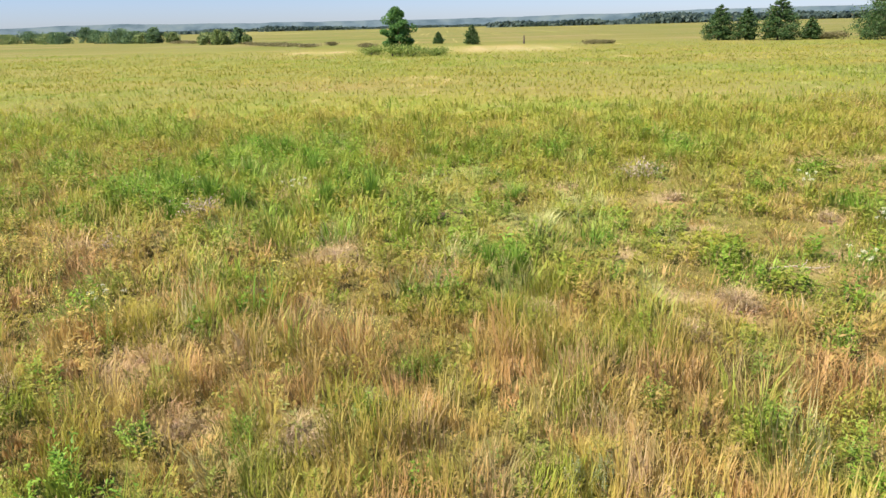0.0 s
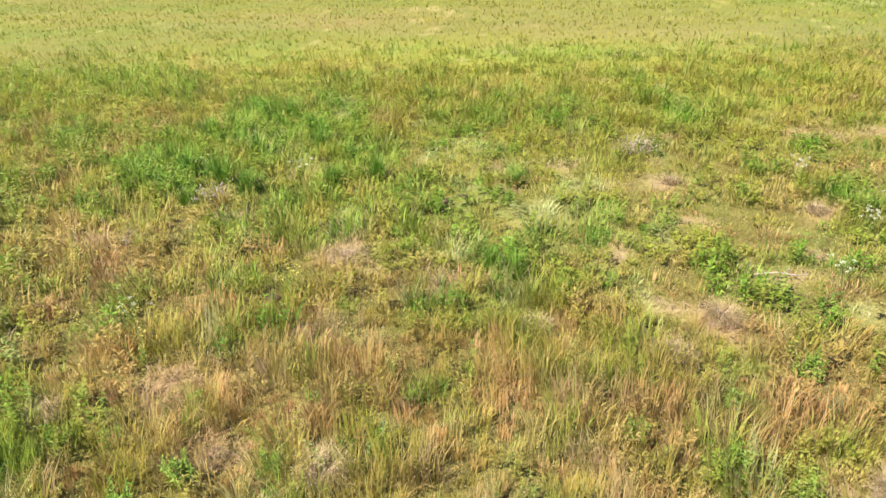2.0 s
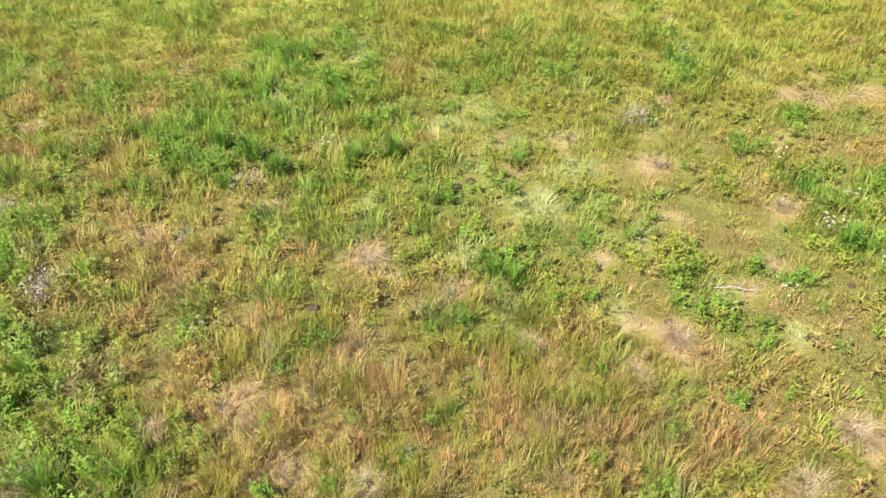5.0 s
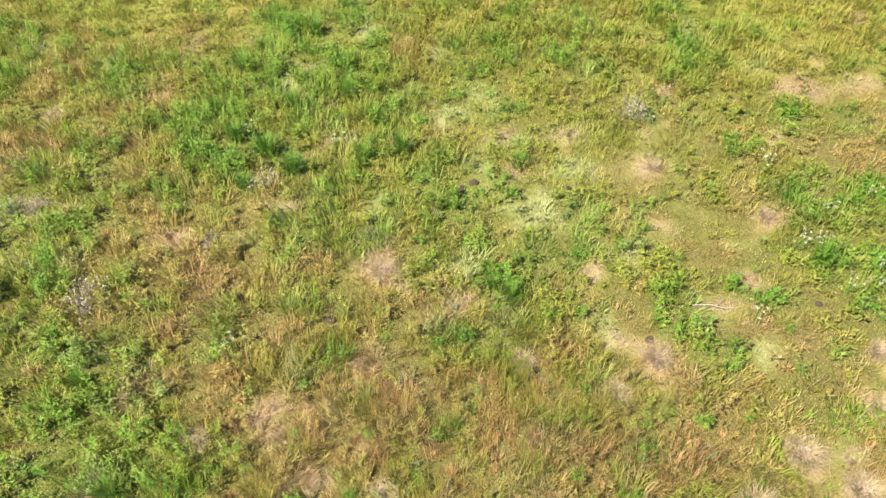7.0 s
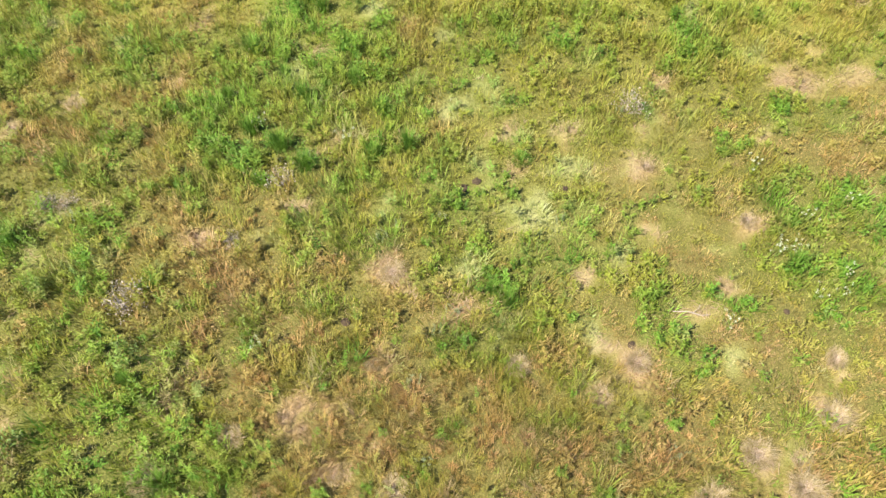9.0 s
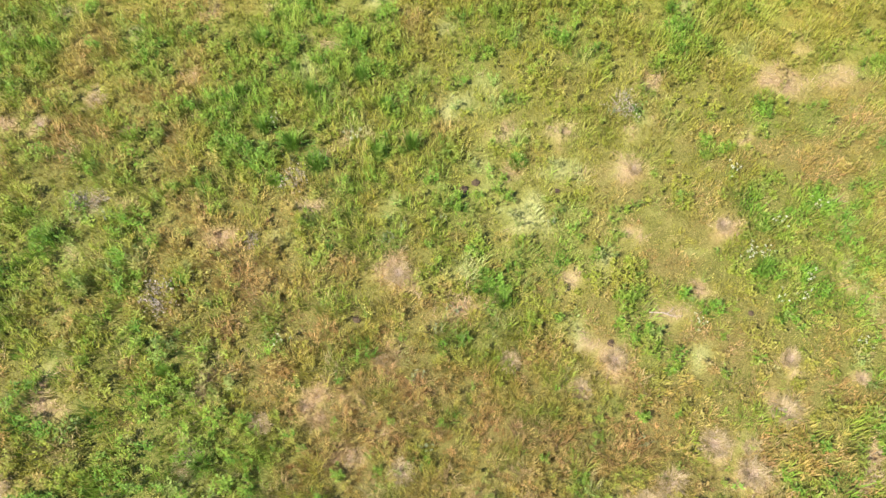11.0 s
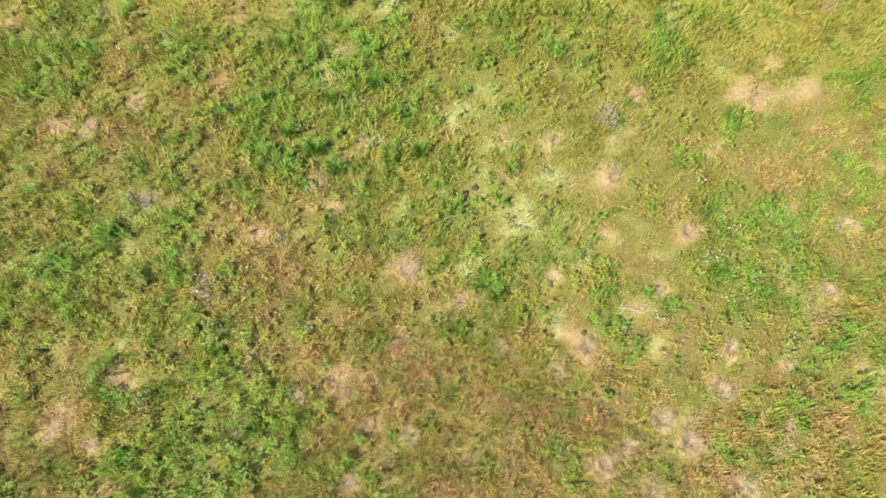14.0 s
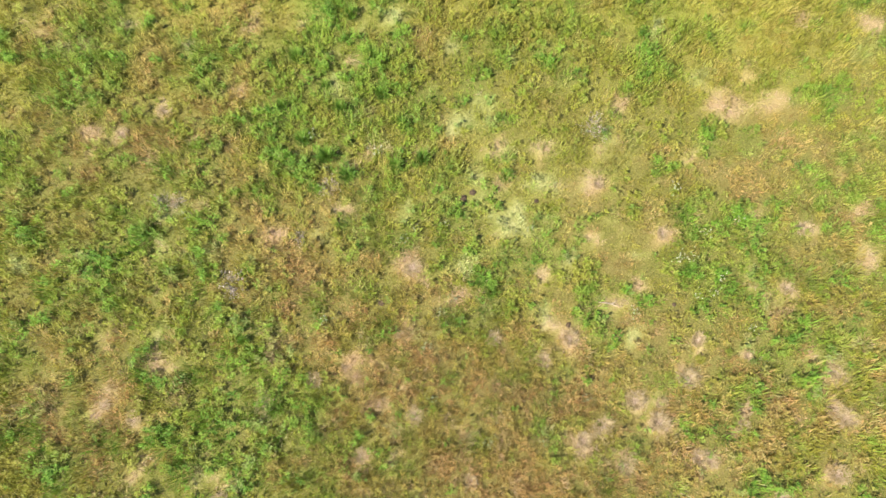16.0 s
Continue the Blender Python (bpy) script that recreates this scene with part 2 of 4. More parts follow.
    haze = sstep(0.48, 0.75, 0.5 * vnoise(x, 1.6 * y, 16.0, 38) + 0.5 * vnoise(x, 1.4 * y, 3.5, 39))
    pale = np.maximum(pale, 0.30 * haze * sstep(28, 44, y))
    lush = lush * (1 - 0.8 * bed)
    dry = dry * (1 - 0.75 * lush)
    lush = np.maximum(lush, 0.4 * pale)
    dry = np.maximum(dry * (1 - 0.7 * pale), 0.0)
    return lush, dry, bare, pale * (0.28 + 0.46 * sstep(0.25, 0.6, n1))


# ---- materials ----
def material(name):
    mat = bpy.data.materials.new(name)
    mat.use_nodes = True
    nt = mat.node_tree
    return mat, nt, nt.nodes["Principled BSDF"]


def node(nt, kind, **values):
    n = nt.nodes.new(kind)
    for key, value in values.items():
        n.inputs[key.replace("_", " ")].default_value = value
    return n


def mixed(nt, a, b, fac, blend="MIX"):
    """Socket of a colour mix; each of a, b, fac is a socket or a value."""
    n = nt.nodes.new("ShaderNodeMix")
    n.data_type, n.blend_type = "RGBA", blend
    for key, v in ((0, fac), (6, a), (7, b)):
        if isinstance(v, bpy.types.NodeSocket):
            nt.links.new(v, n.inputs[key])
        else:
            n.inputs[key].default_value = (*v, 1) if isinstance(v, tuple) else v
    return n.outputs[2]


def ramped(nt, value, stops):
    n = nt.nodes.new("ShaderNodeValToRGB")
    e = n.color_ramp.elements
    while len(e) < len(stops):
        e.new(0.5)
    for el, (at, c) in zip(e, stops):
        el.position, el.color = at, (*c, 1)
    nt.links.new(value, n.inputs[0])
    return n.outputs[0]


def noisy(nt, scale, detail=4.0, rough=0.6):
    g = nt.nodes.new("ShaderNodeNewGeometry")
    n = node(nt, "ShaderNodeTexNoise", Scale=scale, Detail=detail, Roughness=rough)
    nt.links.new(g.outputs["Position"], n.inputs["Vector"])
    return n.outputs["Fac"]


def per_island(nt):
    return nt.nodes.new("ShaderNodeNewGeometry").outputs["Random Per Island"]


def attr(nt, name):
    n = nt.nodes.new("ShaderNodeAttribute")
    n.attribute_name = name
    return n.outputs["Fac"]


def sward_colour(nt, vary):
    """The meadow's colour from its character, with small-scale variation from the socket vary."""
    mid = ramped(nt, vary, [(0.0, (0.175, 0.188, 0.020)), (0.45, (0.326, 0.314, 0.040)), (0.8, (0.370, 0.364, 0.076)), (1.0, (0.42, 0.40, 0.125))])
    lush = ramped(nt, vary, [(0.0, (0.046, 0.126, 0.015)), (0.5, (0.182, 0.338, 0.034)), (1.0, (0.33, 0.46, 0.080))])
    dry = ramped(nt, vary, [(0.0, (0.270, 0.165, 0.060)), (0.5, (0.48, 0.300, 0.108)), (1.0, (0.62, 0.430, 0.205))])
    bare = ramped(nt, vary, [(0.0, (0.26, 0.170, 0.095)), (0.6, (0.46, 0.332, 0.222)), (1.0, (0.58, 0.455, 0.345))])
    c = mixed(nt, mid, dry, attr(nt, "dry"))
    c = mixed(nt, c, lush, attr(nt, "lush"))
    c = mixed(nt, c, bare, attr(nt, "bare"))
    pale = ramped(nt, vary, [(0.0, (0.21, 0.225, 0.075)), (0.5, (0.42, 0.42, 0.180)), (1.0, (0.56, 0.53, 0.31))])
    return mixed(nt, c, pale, attr(nt, "pale"))


def leafy(name, translucent=0.35, rough=0.6):
    """A thin plant material: some of the light passes through."""
    mat, nt, p = material(name)
    p.inputs["Roughness"].default_value = rough
    p.inputs["Specular IOR Level"].default_value = 0.25
    tr, mx = nt.nodes.new("ShaderNodeBsdfTranslucent"), nt.nodes.new("ShaderNodeMixShader")
    mx.inputs[0].default_value = translucent
    nt.links.new(p.outputs[0], mx.inputs[1])
    nt.links.new(tr.outputs[0], mx.inputs[2])
    nt.links.new(mx.outputs[0], nt.nodes["Material Output"].inputs[0])

    def paint(c):
        nt.links.new(c, p.inputs["Base Color"])
        nt.links.new(c, tr.inputs["Color"])
    return mat, nt, paint


def grass_material(name, lo, hi):
    """Blades of many shades between lo and hi; those of one tuft are akin."""
    mat, nt, paint = leafy(name, 0.40)
    shade = mixed(nt, per_island(nt), attr(nt, "tone"), 0.80)
    paint(sward_colour(nt, ramped(nt, shade, [(0.08, (lo, lo, lo)), (0.92, (hi, hi, hi))])))
    return mat


def ground_material():
    mat, nt, p = material("meadow ground")
    fine, mid = noisy(nt, 9.0, 6.0, 0.7), noisy(nt, 0.9, 5.0, 0.65)
    c = sward_colour(nt, ramped(nt, mixed(nt, fine, mid, 0.4), [(0.30, (0.15, 0.15, 0.15)), (0.70, (0.75, 0.75, 0.75))]))
    g, m = nt.nodes.new("ShaderNodeNewGeometry"), nt.nodes.new("ShaderNodeVectorMath")
    m.operation, m.inputs[1].default_value = "MULTIPLY", (0.010, 0.032, 0.0)
    bands = node(nt, "ShaderNodeTexNoise", Scale=1.0, Detail=6.0, Roughness=0.72)
    nt.links.new(g.outputs["Position"], m.inputs[0])
    nt.links.new(m.outputs[0], bands.inputs["Vector"])
    distant = ramped(nt, bands.outputs["Fac"], [(0.34, (0.070, 0.096, 0.020)), (0.5, (0.110, 0.111, 0.031)), (0.64, (0.160, 0.130, 0.060))])
    far = mixed(nt, c, distant, attr(nt, "far"))
    # dark litter, with the shade of gaps in the grass put into its colour
    shaded_litter = ramped(nt, noisy(nt, 24.0, 5.0, 0.75), [(0.36, (0.024, 0.025, 0.008)), (0.52, (0.105, 0.104, 0.027)), (0.68, (0.23, 0.205, 0.066))])
    shaded_soil = mixed(nt, far, shaded_litter, attr(nt, "under"))
    nt.links.new(shaded_soil, p.inputs["Base Color"])
    p.inputs["Roughness"].default_value = 0.95
    p.inputs["Specular IOR Level"].default_value = 0.1
    b = node(nt, "ShaderNodeBump", Strength=0.8, Distance=0.08)
    nt.links.new(fine, b.inputs["Height"])
    nt.links.new(b.outputs[0], p.inputs["Normal"])
    return mat


def tinted_leaf(name, stops, translucent=0.35):
    mat, nt, paint = leafy(name, translucent)
    paint(ramped(nt, per_island(nt), stops))
    return mat


def bark_material():
    mat, nt, p = material("bark")
    n = noisy(nt, 12.0, 5.0)
    nt.links.new(ramped(nt, n, [(0.3, (0.035, 0.027, 0.020)), (0.7, (0.11, 0.085, 0.06))]), p.inputs["Base Color"])
    b = node(nt, "ShaderNodeBump", Strength=0.7, Distance=0.03)
    nt.links.new(n, b.inputs["Height"])
    nt.links.new(b.outputs[0], p.inputs["Normal"])
    p.inputs["Roughness"].default_value = 0.9
    return mat


GRASS, FAR_GRASS = grass_material("grass blades", 0.08, 0.80), grass_material("distant grass blades", 0.22, 0.48)
GROUND, BARK = ground_material(), bark_material()
OAK_LEAF = tinted_leaf("broad leaves", [(0.0, (0.034, 0.10, 0.024)), (0.6, (0.074, 0.19, 0.042)), (1.0, (0.13, 0.26, 0.068))])
CEDAR_LEAF = tinted_leaf("conifer sprays", [(0.0, (0.024, 0.060, 0.016)), (0.6, (0.045, 0.102, 0.026)), (0.93, (0.075, 0.130, 0.036)), (1.0, (0.11, 0.09, 0.042))], 0.25)
BUSH_LEAF = tinted_leaf("bush leaves", [(0.0, (0.09, 0.15, 0.028)), (0.6, (0.17, 0.24, 0.045)), (1.0, (0.27, 0.32, 0.08))])
SCRUB_LEAF = tinted_leaf("scrub leaves", [(0.0, (0.10, 0.10, 0.040)), (0.6, (0.17, 0.165, 0.065)), (1.0, (0.26, 0.22, 0.11))])
# muted greens: some haze of the distance put into the leaf colour
HAZED_HEDGE_LEAF = tinted_leaf("hedgerow leaves", [(0.0, (0.048, 0.100, 0.046)), (0.6, (0.082, 0.155, 0.062)), (1.0, (0.13, 0.205, 0.080))])
HEDGE_PALE = tinted_leaf("pale hedgerow leaves", [(0.0, (0.10, 0.16, 0.050)), (0.6, (0.155, 0.225, 0.070)), (1.0, (0.22, 0.26, 0.095))])
WEED_LEAF = tinted_leaf("weed leaves", [(0.0, (0.085, 0.165, 0.016)), (0.5, (0.16, 0.28, 0.028)), (1.0, (0.26, 0.36, 0.055))])
SAGE_LEAF = tinted_leaf("sage leaves", [(0.0, (0.16, 0.20, 0.075)), (0.5, (0.27, 0.31, 0.14)), (1.0, (0.42, 0.44, 0.26))])
# bluish greens: the haze over the distant woods is painted into their colour
HAZED_WOOD = tinted_leaf("far woods with haze", [(0.0, (0.054, 0.094, 0.080)), (1.0, (0.088, 0.130, 0.100))], 0.5)


# ---- building helpers ----
def mesh_of(name, verts, faces, mat, values=None):
    """A mesh from arrays: faces is an (n, k) array. values: float values per vertex, by name."""
    verts, faces = np.asarray(verts, np.float32), np.asarray(faces, np.int32)
    me = bpy.data.meshes.new(name)
    me.vertices.add(len(verts))
    me.vertices.foreach_set("co", verts.ravel())
    me.loops.add(faces.size)
    me.loops.foreach_set("vertex_index", faces.ravel())
    me.polygons.add(len(faces))
    me.polygons.foreach_set("loop_start", np.arange(len(faces), dtype=np.int32) * faces.shape[1])
    for key, v in (values or {}).items():
        me.attributes.new(key, "FLOAT", "POINT").data.foreach_set("value", np.asarray(v, np.float32))
    me.materials.append(mat)
    me.update(calc_edges=True)
    return me


def part(name, me, parent, label=""):
    ob = new(name, me)
    ob.parent = parent
    return tagged(ob, label) if label else ob


def thing(name, at, label, category, group="", turn=0.0, size=1.0):
    ob = new(name)
    ob.matrix_world = pose(*at, 0, 0, turn) @ Matrix.Diagonal((size, size, size, 1))
    return tagged(ob, label, category, group)


# ---- ground ----
def growing(lo, hi, step, reach, factor=1.16):
    mid = list(np.arange(lo, hi + step / 2, step))
    out, s = [hi], step
    while out[-1] < reach:
        s *= factor
        out.append(out[-1] + s)
    back, s = [lo], step
    while back[-1] > -reach:
        s *= factor
        back.append(back[-1] - s)
    return np.array(back[:0:-1] + mid + out[1:])


def build_ground():
    xs, ys = growing(-32, 32, 0.4, 4300), growing(-4, 44, 0.4, 4300)
    gx, gy = np.meshgrid(xs, ys)
    x, y = gx.ravel(), gy.ravel()
    n, m = len(xs), len(ys)
    i = (np.arange(m - 1)[:, None] * n + np.arange(n - 1)[None, :]).ravel()
    lush, dry, bare, pale = meadow(x, y)
    d = np.hypot(x, y)
    far = 0.75 * sstep(27, 50, d) + 0.15 * sstep(90, 240, d)
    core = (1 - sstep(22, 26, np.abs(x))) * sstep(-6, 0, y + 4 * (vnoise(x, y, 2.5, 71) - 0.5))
    # shade between the grass put into the ground colour, carried on past the sides
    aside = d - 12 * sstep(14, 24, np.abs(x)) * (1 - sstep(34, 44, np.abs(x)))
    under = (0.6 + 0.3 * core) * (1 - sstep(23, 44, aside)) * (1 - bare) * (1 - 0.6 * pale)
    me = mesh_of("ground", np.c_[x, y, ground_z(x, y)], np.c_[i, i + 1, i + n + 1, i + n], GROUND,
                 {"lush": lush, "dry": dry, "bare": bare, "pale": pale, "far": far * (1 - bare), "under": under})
    me.polygons.foreach_set("use_smooth", np.ones(len(me.polygons), bool))
    tagged(new("ground", me), "green and straw-coloured prairie ground under tall grass", "ground", kind="structure")


# ---- grass ----
def blades(x, y, z, high, wide, turn, lean, joints=2):
    """Blades as vertices and faces. joints 2: arching strips of base pair, middle pair and tip; 1: lance shapes, widest half way up; 0: single spikes."""
    n = len(x)
    ca, sa = np.cos(turn), np.sin(turn)
    side = np.c_[-sa * wide / 2, ca * wide / 2, np.zeros(n)]
    base = np.c_[x, y, z]
    if joints == 0:
        tip = np.c_[x + ca * np.sin(lean) * high, y + sa * np.sin(lean) * high, z + np.cos(lean) * high]
        v = np.stack([base - side, base + side, tip], 1).reshape(-1, 3)
        return v, np.arange(3 * n).reshape(-1, 3)
    low, top = lean * 0.55, np.minimum(lean * 2.1, 1.75)
    if joints == 1:
        low, top = lean * 0.8, np.minimum(lean * 1.5, 1.7)
    mid = base + np.c_[ca * np.sin(low), sa * np.sin(low), np.cos(low)] * (0.55 * high)[:, None]
    tip = mid + np.c_[ca * np.sin(top), sa * np.sin(top), np.cos(top)] * (0.45 * high)[:, None]
    tip[:, 2] = np.maximum(tip[:, 2], z + 0.03)
    if joints == 1:
        return np.stack([base, mid + side, tip, mid - side], 1).reshape(-1, 3), np.arange(4 * n).reshape(-1, 4)
    v = np.stack([base - side * 0.6, base + side * 0.6, mid - side, mid + side, tip], 1).reshape(-1, 3)
    o = 5 * np.arange(n)[:, None]
    f = np.concatenate([o + np.array([[0, 1, 3]]), o + np.array([[0, 3, 2]]), o + np.array([[2, 3, 4]])])
    return v, f


def character(x, y, spread=1.0):
    """The sward's character for plants at x, y: no two neighbours are quite alike."""
    lush, dry, bare, pale = meadow(x, y)
    spread = spread * (1 - 0.6 * sstep(9, 20, y))
    def drift(size, seed):
        return np.clip(0.5 + 1.15 * (vnoise(x, y, size, seed) - 0.5) + 0.5 * (rng.random(len(x)) - 0.5), 0, 1)
    a, b, c = drift(0.75, 61), drift(0.6, 62), drift(0.5, 63)
    lush = np.clip(lush + spread * (0.9 * sstep(0.60, 0.9, a) - 0.35 * b), 0, 1)
    dry = np.clip(dry + spread * (0.8 * sstep(0.60, 0.9, b) - 0.3 * a), 0, 1)
    straw = np.clip(bare + spread * 0.6 * sstep(0.76, 1.0, c) - 0.1, 0, 1)
    return {"lush": lush, "dry": dry, "bare": straw, "pale": np.clip(pale - 0.25 * rng.random(len(x)), 0, 1),
            "tone": np.clip(0.12 + 0.62 * sstep(0.22, 0.78, vnoise(x, y, 0.42, 64)) + 0.34 * (rng.random(len(x)) - 0.3), 0, 1)}, bare


# small openings in the grass where something lies on the ground (x, y, radius)
OPENINGS = [(0.0, 18.1, 0.42), (0.36, 18.35, 0.42), (3.44, 18.0, 0.3), (-3.78, 12.7, 0.33), (5.12, 12.1, 0.4), (10.0, 13.3, 0.28), (7.05, 13.15, 0.6)]


def open_here(x, y):
    out = np.zeros(len(x), bool)
    for px, py, r in OPENINGS:
        out |= np.hypot(x - px, y - py) < r
    return out


def build_grass(name, label, x, y, per, spread, high, wide, joints=2, mat=GRASS, spread_of=1.0, bend=0.70, lowest=0.26, green=1.0):
    """Tussocks of arching blades; flattened and thinner on the trampled places."""
    vals, bare = character(x, y, spread_of)
    vals["lush"] = green * vals["lush"]
    stay = (rng.random(len(x)) > 0.3 * bare) & ~open_here(x, y)
    x, y, bare, vals = x[stay], y[stay], bare[stay], {k: v[stay] for k, v in vals.items()}
    idx = np.repeat(np.arange(len(x)), per)
    n = len(idx)
    big = (0.8 + 0.4 * rng.random(len(x))) * (lowest + (1.46 - lowest) * sstep(0.25, 0.8, vnoise(x, y, 0.55, 65)))
    # blades hang together in locks that share a lean and a shade
    lock = np.arange(n) // max(1, per // 9 if joints == 2 else 2)
    m = lock[-1] + 1
    turn = (rng.random(m) * 2 * np.pi)[lock]
    shade = np.clip(vals["tone"][idx] + (0.45 if joints == 2 else 0.28) * (rng.random(m)[lock] - 0.5), 0, 1)
    r = spread * big[idx] * np.sqrt(rng.random(m))[lock]
    bx, by = x[idx] + np.cos(turn) * r + 0.04 * rng.standard_normal(n), y[idx] + np.sin(turn) * r + 0.04 * rng.standard_normal(n)
    tall = stature(x, y, vals["lush"])[idx]
    h = high * tall * big[idx] * (0.55 + 0.7 * rng.random(n)) * (1 - 0.45 * bare[idx])
    lean = 0.12 + bend * (1.45 - 0.5 * tall) * (0.6 * rng.random(m)[lock] + 0.4 * rng.random(n)) + 0.75 * bare[idx] * rng.random(n) ** 0.6
    wind = 2.2 * np.pi * vnoise(x, y, 3.0, 31)[idx]
    turn = np.where(rng.random(m)[lock] < 0.2, wind, turn + 0.5 * rng.standard_normal(m)[lock]) + 0.32 * rng.standard_normal(n)
    w = wide * (0.55 + 0.9 * rng.random(n)) * np.clip(tall, 0.75, 1.0)
    v, f = blades(bx, by, ground_z(bx, by) - 0.02, h, w, turn, lean, joints)
    k = 3 + joints
    me = mesh_of(name, v, f, mat, {key: np.repeat(shade if key == "tone" else val[idx], k) for key, val in vals.items()})
    tagged(new(name, me), label, "grass", kind="stuff")


def build_weeds(name, label, x, y, leaves, leaf, high, slim=0.17):
    """Leafy weeds that stand over the grass: a few stems each, with lance-shaped leaves all the way up."""
    vals, bare = character(x, y, 1.0)
    stay = ~open_here(x, y)
    x, y, bare, vals = x[stay], y[stay], bare[stay], {k: v[stay] for k, v in vals.items()}
    m = len(x)
    idx = np.repeat(np.arange(m), leaves)
    n = len(idx)
    big = 0.55 + 0.75 * rng.random(m) ** 1.3
    stems = 5
    sa, sr, sh = rng.random((m, stems)) * 2 * np.pi, 0.03 + 0.15 * rng.random((m, stems)), 0.65 + 0.45 * rng.random((m, stems))
    k = rng.integers(0, stems, n)
    sa, sr, sh = sa[idx, k], sr[idx, k], sh[idx, k]
    t = 0.15 + 0.85 * rng.random(n) ** 0.75
    out = big[idx] * sr * (0.35 + 0.9 * t)
    tall = high * (stature(x, y, vals["lush"]) * big)[idx] * sh * (1 - 0.4 * bare[idx])
    c = np.c_[x[idx] + np.cos(sa) * out, y[idx] + np.sin(sa) * out, ground_z(x, y)[idx] + tall * t]
    a = sa + 1.3 * rng.standard_normal(n)
    up = 0.15 + 0.75 * rng.random(n)
    long = leaf * (0.7 + 0.45 * big[idx]) * (0.65 + 0.7 * rng.random(n)) * (1.15 - 0.35 * t)
    d = np.c_[np.cos(a) * np.cos(up), np.sin(a) * np.cos(up), np.sin(up)] * long[:, None]
    side = np.c_[-np.sin(a), np.cos(a), 0.45 * rng.standard_normal(n)]
    side = side / np.linalg.norm(side, axis=1)[:, None] * (slim * long)[:, None]
    droop = np.c_[0 * a, 0 * a, 0.22 * long]
    v = np.stack([c, c + 0.45 * d + side, c + d - droop, c + 0.45 * d - side], 1).reshape(-1, 3)
    kin = 0.02 + 0.4 * vals["tone"] + 0.34 * rng.random(m)
    shade = np.clip(kin[idx] + 0.3 * (rng.random(n) - 0.6), 0, 1)
    vals["bare"], vals["lush"] = 0.5 * vals["bare"], np.clip(vals["lush"] + 0.22, 0, 1)
    me = mesh_of(name, v, np.arange(4 * n).reshape(-1, 4), GRASS, {key: np.repeat(shade if key == "tone" else val[idx], 4) for key, val in vals.items()})
    tagged(new(name, me), label, "weeds", kind="stuff")


def build_seed_stalks(name, label, x, y, high, head):
    """Thin dry flower stalks, each with a loose tan seed head."""
    vals, bare = character(x, y, 0.6)
    n = len(x)
    turn, lean = rng.random(n) * 2 * np.pi, 0.05 + 0.22 * rng.random(n)
    h = high * (0.7 + 0.5 * rng.random(n))
    z = ground_z(x, y)
    v1, f1 = blades(x, y, z, h, np.full(n, head * 0.16), turn, lean, joints=0)
    tip = v1.reshape(n, 3, 3)[:, 2]
    at = 3 * n
    vs, fs = [v1], [f1]
    for k in range(3):
        a = turn + 2.1 * k
        long = head * (2.2 + 2.0 * rng.random(n))
        d = np.c_[np.cos(a) * 0.45, np.sin(a) * 0.45, 0.8 - 0.5 * rng.random(n)] * long[:, None]
        s = np.c_[-np.sin(a), np.cos(a), 0 * a] * (head * 0.4)
        b = tip - np.c_[0 * a, 0 * a, 0.08 * k * h]
        vs.append(np.stack([b - 0.2 * s, b + 0.5 * d + s, b + d], 1).reshape(-1, 3))
        fs.append(at + np.arange(3 * n).reshape(-1, 3))
        at += 3 * n
    vals = {"lush": 0.1 * vals["lush"], "dry": np.maximum(vals["dry"], 0.55), "bare": np.clip(0.15 + 0.4 * rng.random(n), 0, 1), "pale": 0.5 * vals["pale"], "tone": vals["tone"]}
    me = mesh_of(name, np.concatenate(vs), np.concatenate(fs), GRASS, {key: np.tile(np.repeat(val, 3), 4) for key, val in vals.items()})
    tagged(new(name, me), label, "grass", kind="stuff")


def build_straw(name, label, x, y):
    """Dead stems lying nearly flat, in loose swirls."""
    idx = np.repeat(np.arange(len(x)), 4)
    n = len(idx)
    bx, by = x[idx] + 0.12 * rng.standard_normal(n), y[idx] + 0.12 * rng.standard_normal(n)
    turn = 4 * np.pi * vnoise(bx, by, 1.1, 33) + 0.5 * rng.standard_normal(n)
    v, f = blades(bx, by, ground_z(bx, by) + 0.03 + 0.05 * rng.random(n), 0.25 + 0.3 * rng.random(n), 0.008 + 0.014 * rng.random(n), turn, 1.25 + 0.3 * rng.random(n), joints=0)
    one = np.ones(3 * n)
    me = mesh_of(name, v, f, GRASS, {"lush": 0 * one, "dry": 0.5 * one, "bare": np.repeat(0.55 + 0.45 * rng.random(n), 3), "tone": np.repeat(rng.random(n), 3)})
    tagged(new(name, me), label, "straw", kind="stuff")


def strewn(count, x0, x1, y0, y1):
    return x0 + (x1 - x0) * rng.random(count), y0 + (y1 - y0) * rng.random(count)


def spaced(step, x0, x1, y0, y1):
    """Places on a loose lattice, so that no large holes are left."""
    gx, gy = np.meshgrid(np.arange(x0, x1, step), np.arange(y0, y1, step))
    gx[1::2] += step / 2
    n = gx.size
    return gx.ravel() + 0.75 * step * (rng.random(n) - 0.5), gy.ravel() + 0.75 * step * (rng.random(n) - 0.5)


def sparser_beyond(y, lo, hi):
    return rng.random(len(y)) > sstep(lo, hi, y)


